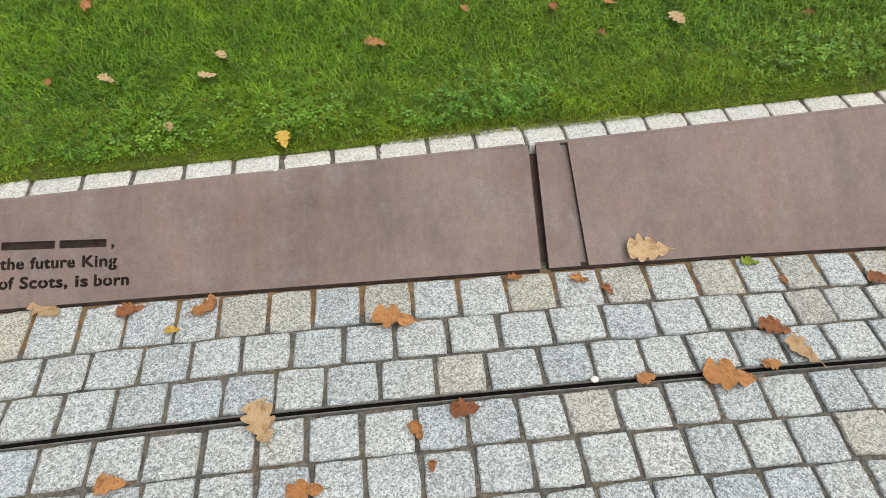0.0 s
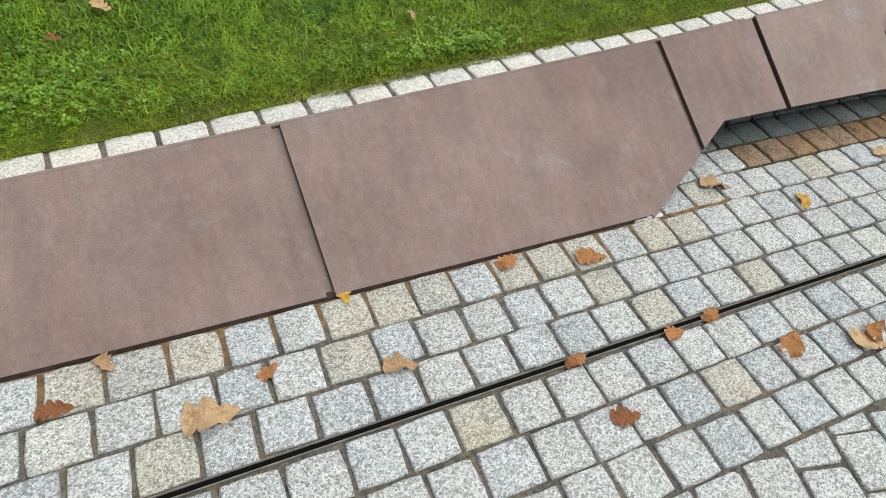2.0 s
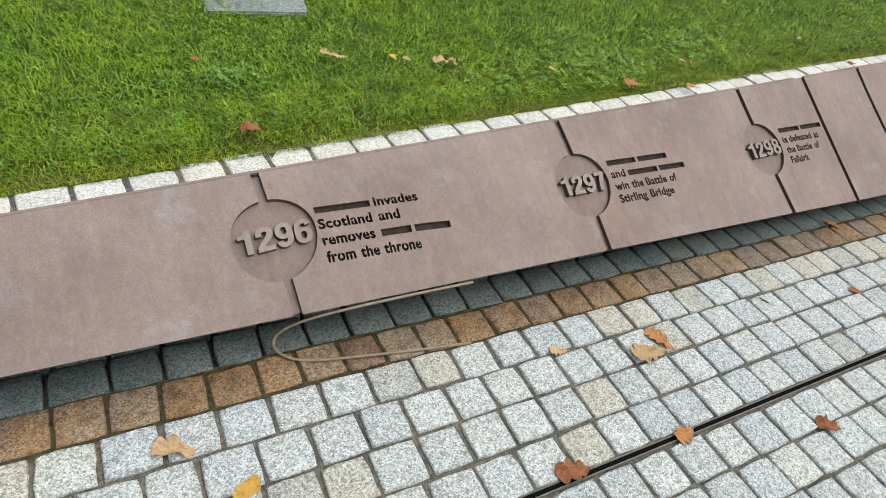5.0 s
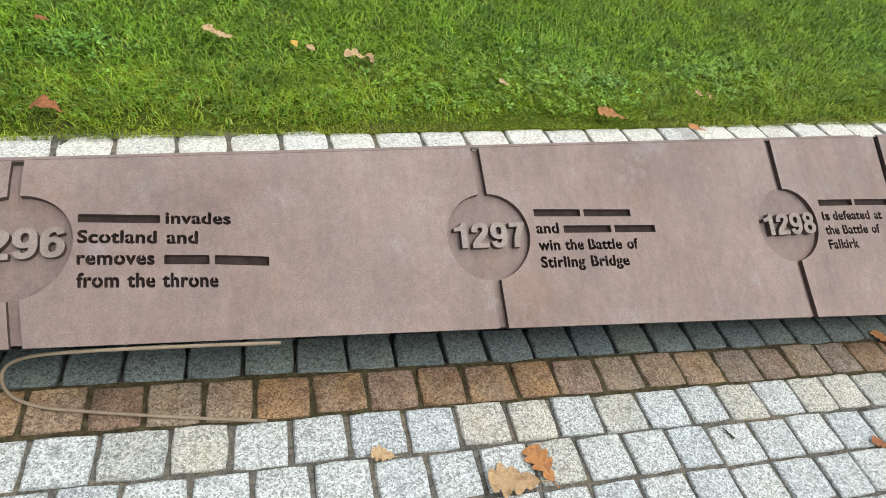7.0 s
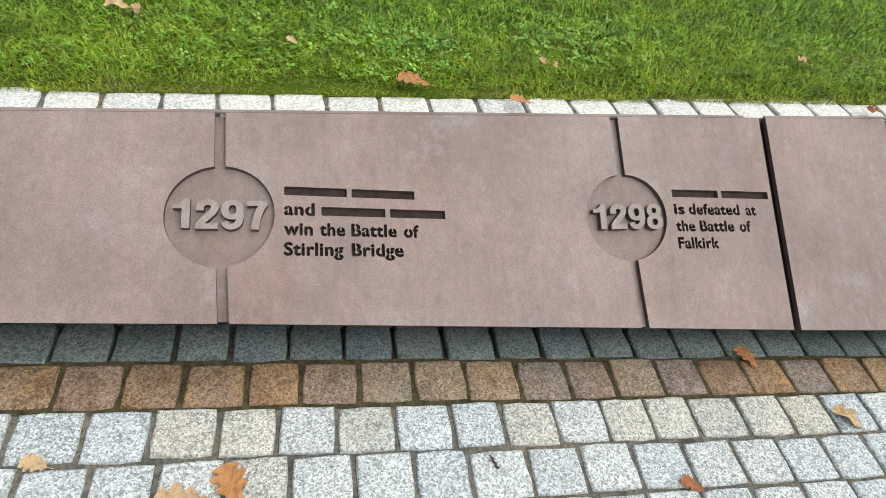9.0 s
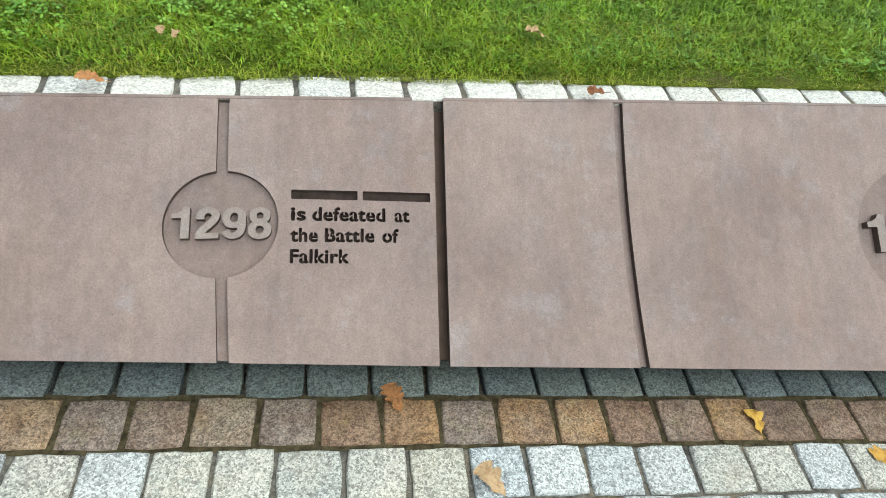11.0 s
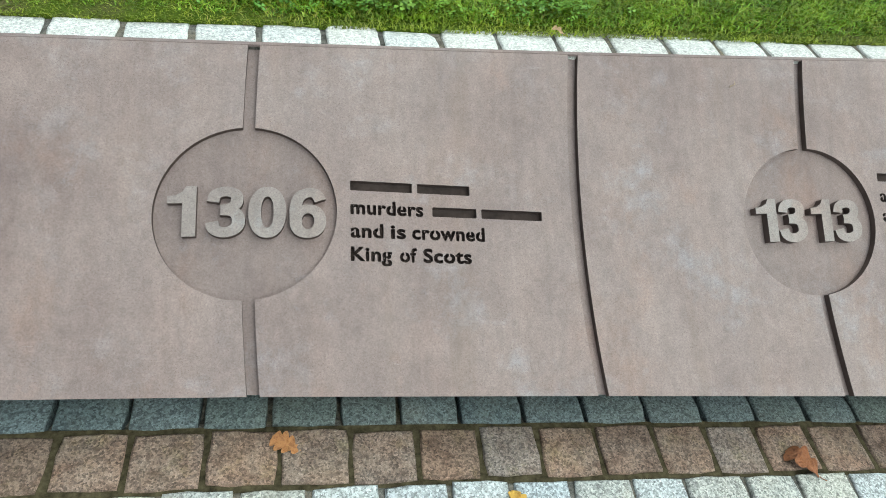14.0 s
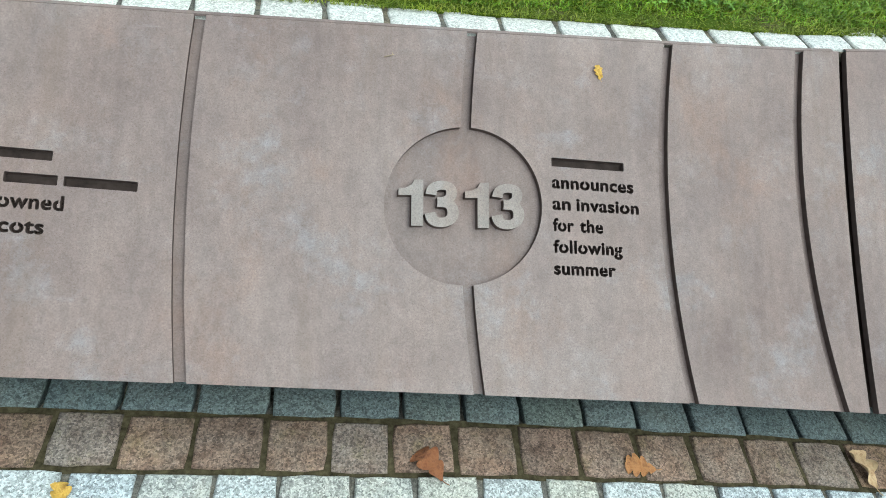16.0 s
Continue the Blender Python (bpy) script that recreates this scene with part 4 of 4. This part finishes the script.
for sx, sy, sr in weeds_v:
    if sy < top_y(sx) + 0.11:
        continue
    zc = float(lawn_z(sx, sy)) + rnd.uniform(0.010, 0.030)
    t0 = rnd.uniform(0, 6.3)
    tx, ty = rnd.uniform(-0.5, 0.5), rnd.uniform(-0.5, 0.5)
    for leaf in range(3):
        th = t0 + leaf * 2.094
        base = len(cv)
        for r0, da in ((0.1, 0), (0.75, -0.55), (1.2, -0.3), (1.25, 0.3), (0.75, 0.55)):
            dx, dy = sr * r0 * math.cos(th + da), sr * r0 * math.sin(th + da)
            cv.append((sx + dx, sy + dy, zc + tx * dx + ty * dy))
        cf.append(tuple(range(base, base + 5)))
clover = new("clover", mesh_of("clover", cv, cf, CLOVER))
tagged(clover, "patches of small clover and weeds in the lawn", "clover", kind="stuff")

# slab set in the lawn
sx, sy = 3.455, 1.575
bm = bmesh.new()
bmesh.ops.create_cube(bm, size=1)
for v in bm.verts:
    v.co = Vector((v.co.x * 0.34, v.co.y * 0.46, v.co.z * 0.05))
bmesh.ops.bevel(bm, geom=bm.edges[:], offset=0.006, segments=2, affect="EDGES")
me = bpy.data.meshes.new("stone_slab")
bm.to_mesh(me)
bm.free()
me.materials.append(SLAB)
slab = new("stone_slab", me)
slab.matrix_basis = Matrix.LocRotScale((sx, sy, float(lawn_z(sx, sy)) - 0.016), Euler((0.12, -0.0415, -0.16)), None)
tagged(slab, "flat grey stone slab set in the lawn", "stone slab")

# ---- fallen oak leaves ----


def leaf_mesh(seed, mat, lobes=4, curl=1.0):
    """A lobed leaf about one unit long with rounded lobes, a midrib crease, a stalk and rolled, crumpled sides."""
    r = random.Random(seed)
    n, side = 40, 4
    roll_l, roll_r, bow = r.uniform(0.4, 2.6) * curl, r.uniform(0.4, 2.6) * curl, r.uniform(-1.2, 1.5) * curl
    sweep, p1, p2, p3 = r.uniform(-0.3, 0.3), r.uniform(0, 6.3), r.uniform(0, 6.3), r.uniform(0, 6.3)
    verts = []
    for i in range(n + 1):
        t = i / n
        body = 0.42 * math.sin(math.pi * min(1, t * 0.9 + 0.06)) ** 0.75 * (0.55 + 0.6 * t)
        cx = sweep * (t - 0.5) ** 2 * 2
        for c in range(-side, side + 1):
            u = abs(c) / side
            ph = p1 if c < 0 else p2
            lobe = 0.46 + 0.54 * abs(math.sin(math.pi * (t * lobes + 0.09 * math.sin(ph)))) ** 0.7
            d = body * lobe * u
            k = roll_l if c < 0 else roll_r
            x = math.copysign(math.sin(k * d) / k, c) if c else 0.0
            z = (1 - math.cos(k * d)) / k + 0.012 * math.cos(math.pi * (t * lobes * 2)) * u
            z += 0.045 * curl * math.sin(12 * t + 6 * d + ph) * u + 0.02 * math.sin(5 * t + 9 * x + p3)
            s = (t - 0.5) + 0.30 * d
            y = math.sin(bow * s) / bow if abs(bow) > 0.05 else s
            z += (1 - math.cos(bow * s)) / bow if abs(bow) > 0.05 else 0.0
            verts.append((cx + x, y, z))
    m = 2 * side + 1
    faces = [(i * m + c, i * m + c + 1, (i + 1) * m + c + 1, (i + 1) * m + c) for i in range(n) for c in range(m - 1)]
    low = sorted(v[2] for v in verts)[len(verts) // 12]
    verts = [(x, y, max(z - low, 0.0) + 0.01) for x, y, z in verts]
    b = len(verts)
    root = verts[side]
    for k in range(4):
        t = k / 3
        for ox, oz in ((-0.012, 0), (0.012, 0), (0, 0.02)):
            verts.append((root[0] + ox + 0.05 * t * t, root[1] - 0.2 * t, root[2] * (1 - t) + oz + 0.005))
    for k in range(3):
        for s in range(3):
            faces.append((b + k * 3 + s, b + k * 3 + (s + 1) % 3, b + k * 3 + 3 + (s + 1) % 3, b + k * 3 + 3 + s))
    return mesh_of("fallen_leaf", verts, faces, mat, True)


LEAVES = {}
for key, mat in (("o", LEAF_ORANGE), ("t", LEAF_TAN), ("b", LEAF_BROWN), ("y", LEAF_YELLOW), ("g", LEAF_GREEN)):
    LEAVES[key] = [leaf_mesh(100 + ord(key) + i, mat, (4, 3, 4, 3)[i], (0.8, 1.5, 0.45, 1.1)[i]) for i in range(4)]
WORDS = {"o": "orange-brown", "t": "pale tan", "b": "dark brown", "y": "yellow-orange", "g": "yellow-green"}
rl = random.Random(5)


def drop(text, on_lawn, ground):
    """Leaves from a line of: colour, x, y, length in cm, turn in degrees."""
    for item in text.split(";"):
        c, x, y, size, turn = item.split()
        x, y, size, turn = float(x), float(y) - (0.02 if on_lawn else 0.0), float(size) / (128 if on_lawn else 100), float(turn)
        ob = new("fallen_leaf", LEAVES[c][rl.randrange(4)])
        z = float(lawn_z(x, y)) + 0.026 if on_lawn else 0.003
        s = (0.0, 0.12) if on_lawn else (0.0, 0.0)
        ob.matrix_basis = Matrix.LocRotScale((x, y, z), Euler((s[1] + rl.uniform(-0.1, 0.1), rl.uniform(-0.1, 0.1) - (0.04 if on_lawn else 0), radians(turn))), (size, size, size))
        tagged(ob, f"curled {WORDS[c]} oak leaf lying on the {ground}", "leaf", "fallen leaves on the " + ground)


drop("t -1.895 0.199 9 60;b -1.681 0.169 7 100;o -1.490 0.150 8 -60;y -1.562 0.093 4 80;o -1.007 0.064 11 75;t -1.319 -0.191 11 20;o -0.972 -0.247 5 30;b -0.859 -0.209 7 90;b -0.947 -0.332 3 0;o -1.623 -0.298 7 80;o -1.218 -0.353 8 100;o -0.674 0.165 4 90;o -0.502 0.140 5 70", False, "setts")
drop("b -0.439 0.093 4 30;b 0.043 0.072 3 0;g -0.022 0.146 5 80;b -0.057 -0.076 8 60;t -0.022 -0.150 9 30;o -0.423 -0.177 5 100;o -0.230 -0.196 12 75;o -0.111 -0.178 5 90;t 0.394 0.125 6 20;b 0.300 0.052 7 80;o 0.699 -0.014 5 120;t 0.966 -0.101 8 75;t 0.567 -0.080 12 80;o 0.318 -0.199 6 95", False, "setts")
drop("o 0.533 -0.294 8 100;o 1.349 0.083 7 100;o 1.575 0.026 9 80;b 1.371 -0.401 7 70;t 2.136 0.151 10 70;o 1.629 -0.259 6 90;o 1.760 -0.250 6 110;b 1.337 -0.238 4 90;y 0.917 0.133 6 0;o 1.896 -0.397 9 120;t 2.095 -0.466 10 60;o 2.144 -0.447 8 110;o 2.196 -0.662 7 100;y 2.261 -0.702 7 80;o 1.357 -0.238 5 95", False, "setts")
drop("y 2.371 -0.007 7 -30;t 2.878 0.081 9 70;y 2.990 -0.065 6 130;o 2.884 -0.299 8 70;o 2.702 -0.466 6 20;b 3.678 -0.306 9 80;b 2.960 -0.688 4 30;t 3.321 -0.578 5 100;o 4.207 -0.053 9 20;t 4.132 -0.081 11 80;o 4.027 -0.332 7 100;y 3.010 -0.059 4 0;b 4.452 -0.474 7 50;t 3.873 0.018 5 70;b 5.129 -0.130 5 60;o 5.450 0.181 7 20", False, "setts")
drop("t 5.622 -0.010 8 30;o 5.830 -0.100 8 60;y 6.258 0.093 6 10;o 6.789 0.100 6 60;y 6.528 -0.003 6 90;y 7.203 -0.044 5 10;b 7.844 -0.015 8 40;o 8.293 -0.034 7 80;t 8.850 -0.061 9 10", False, "setts")
drop("o -1.970 1.334 9 20;t -1.828 0.931 7 70;o -2.004 0.941 5 30;t -1.520 0.911 7 100;o -0.997 0.990 9 80;o -0.686 1.140 5 10;b -0.385 1.108 6 0;b -0.259 0.945 4 40;o -0.191 1.105 6 90;t 0.003 0.981 10 10;y -1.275 0.598 8 10;t -1.606 0.691 5 20;t -1.482 1.003 6 40;o 0.041 1.120 5 60", True, "lawn")
drop("b 0.438 0.948 5 80;t 0.563 1.057 8 40;t 1.367 0.836 5 10;y 1.757 0.841 5 50;t 1.778 1.079 9 40;y 1.726 0.849 5 60;y 2.467 0.760 5 20;b 3.160 1.089 4 80;t 3.580 1.045 6 90;t 3.802 0.999 4 30;t 3.913 0.965 8 80;t 3.955 0.960 5 20;o 4.593 0.735 10 75;t 4.951 0.846 4 10;t 5.803 0.918 7 80;b 3.221 0.734 8 80", True, "lawn")
drop("t 3.549 1.064 6 40;y 3.760 1.018 4 10;t 4.313 0.867 4 50;o 4.848 0.680 7 80;b 5.904 0.697 6 90;t 7.341 0.760 4 50;t 4.982 0.837 4 0", True, "lawn")


# leaf leaning on the steel, and one lying on its face
ob = new("fallen_leaf", LEAVES["t"][0])
ob.matrix_basis = Matrix.LocRotScale(tuple(on_wall(-0.30, float(slope_length(-0.30)) - 0.040, 0.012)), Euler((0.0, -0.42, radians(84))), (0.118, 0.118, 0.118))
tagged(ob, "large curled tan oak leaf leaning on the steel wall", "leaf")
ob = new("fallen_leaf", LEAVES["y"][2])
ob.matrix_basis = Matrix.LocRotScale(tuple(on_wall(8.197, 0.075, 0.001)), Euler((0.65, 0, 0.4)), (0.035, 0.035, 0.035))
tagged(ob, "small yellow leaf lying on the sloping steel", "leaf")

# ---- loose cable hanging from under the panel ----
cu = bpy.data.curves.new("loose_cable", "CURVE")
cu.dimensions, cu.bevel_depth, cu.bevel_resolution = "3D", 0.0037, 2
sp = cu.splines.new("NURBS")
pts = [(3.678, 0.221, 0.139), (3.498, 0.231, 0.137), (3.312, 0.244, 0.128), (3.203, 0.275, 0.090), (3.144, 0.299, 0.030), (3.152, 0.254, 0.006), (3.215, 0.209, 0.006), (3.344, 0.185, 0.006), (3.490, 0.152, 0.006), (3.648, 0.126, 0.006)]
sp.points.add(len(pts) - 1)
for p, c in zip(sp.points, pts):
    p.co = (*c, 1)
sp.use_endpoint_u = True
sp.order_u = 4
tmp = new("loose_cable", cu)
me = bpy.data.meshes.new_from_object(tmp.evaluated_get(bpy.context.evaluated_depsgraph_get()))
bpy.data.objects.remove(tmp)
me.materials.clear()
me.materials.append(CABLE)
cable = new("loose_cable", me)
tagged(cable, "thin dark cable looping out from under the panel onto the setts", "cable")

# ---- a pale pebble by the drain, bits of twig ----


def twig(length, thick, seed):
    """A thin crooked stick along x with one side shoot, tapered to its ends."""
    r = random.Random(seed)
    verts, faces = [], []

    def rod(path, t0, t1):
        base = len(verts)
        for i, p in enumerate(path):
            w = t0 + (t1 - t0) * i / (len(path) - 1)
            for a in range(5):
                verts.append((p[0], p[1] + w * math.cos(a * 1.2566), p[2] + w * (1 + math.sin(a * 1.2566))))
        for i in range(len(path) - 1):
            for a in range(5):
                faces.append((base + i * 5 + a, base + i * 5 + (a + 1) % 5, base + (i + 1) * 5 + (a + 1) % 5, base + (i + 1) * 5 + a))

    main = [(length * (i / 6 - 0.5), r.uniform(-0.05, 0.05) * length, 0.0) for i in range(7)]
    rod(main, thick, thick * 0.4)
    rod([main[3], (main[3][0] + 0.12 * length, main[3][1] + 0.14 * length, 0.0), (main[3][0] + 0.2 * length, main[3][1] + 0.26 * length, 0.0)], thick * 0.6, thick * 0.3)
    return mesh_of("twig", verts, faces, TWIG, True)


TWIG = plain("dry_twig", (0.30, 0.23, 0.14), 0.8, 0.4, 90)
DARK_TWIG = plain("wet_twig", (0.05, 0.035, 0.025), 0.7, 0.4, 90)
PEBBLE = plain("white_pebble", (0.74, 0.72, 0.68), 0.6, 0.15, 200)
bm = bmesh.new()
bmesh.ops.create_icosphere(bm, subdivisions=3, radius=1.0)
for v in bm.verts:
    k = 1 + 0.12 * noise.noise(v.co * 1.7)
    v.co = Vector((v.co.x * 0.0105 * k, v.co.y * 0.0085 * k, v.co.z * 0.005 * k))
me = bpy.data.meshes.new("pebble")
bm.to_mesh(me)
bm.free()
me.materials.append(PEBBLE)
me.shade_smooth()
pebble = new("pebble", me)
pebble.location = (-0.546, -0.166, 0.004)
tagged(pebble, "small smooth white pebble beside the drain slot", "pebble")
ob = new("twig", twig(0.040, 0.0011, 3))
p0, p1 = on_wall(7.745, 0.060, 0.0006), on_wall(7.745, 0.075, 0.0006)
ob.matrix_basis = Matrix.LocRotScale(tuple(p0), Euler((math.atan2(p0[2] - p1[2], p0[1] - p1[1]), 0.0, 0.5)), None)
tagged(ob, "thin pale dry twig lying on the sloping steel", "twig")
me = twig(0.034, 0.0030, 8)
me.materials[0] = DARK_TWIG
ob = new("twig", me)
ob.matrix_basis = Matrix.LocRotScale((4.712, -0.045, 0.001), Euler((0, 0, 1.9)), None)
tagged(ob, "short dark wet twig lying on a granite sett", "twig")
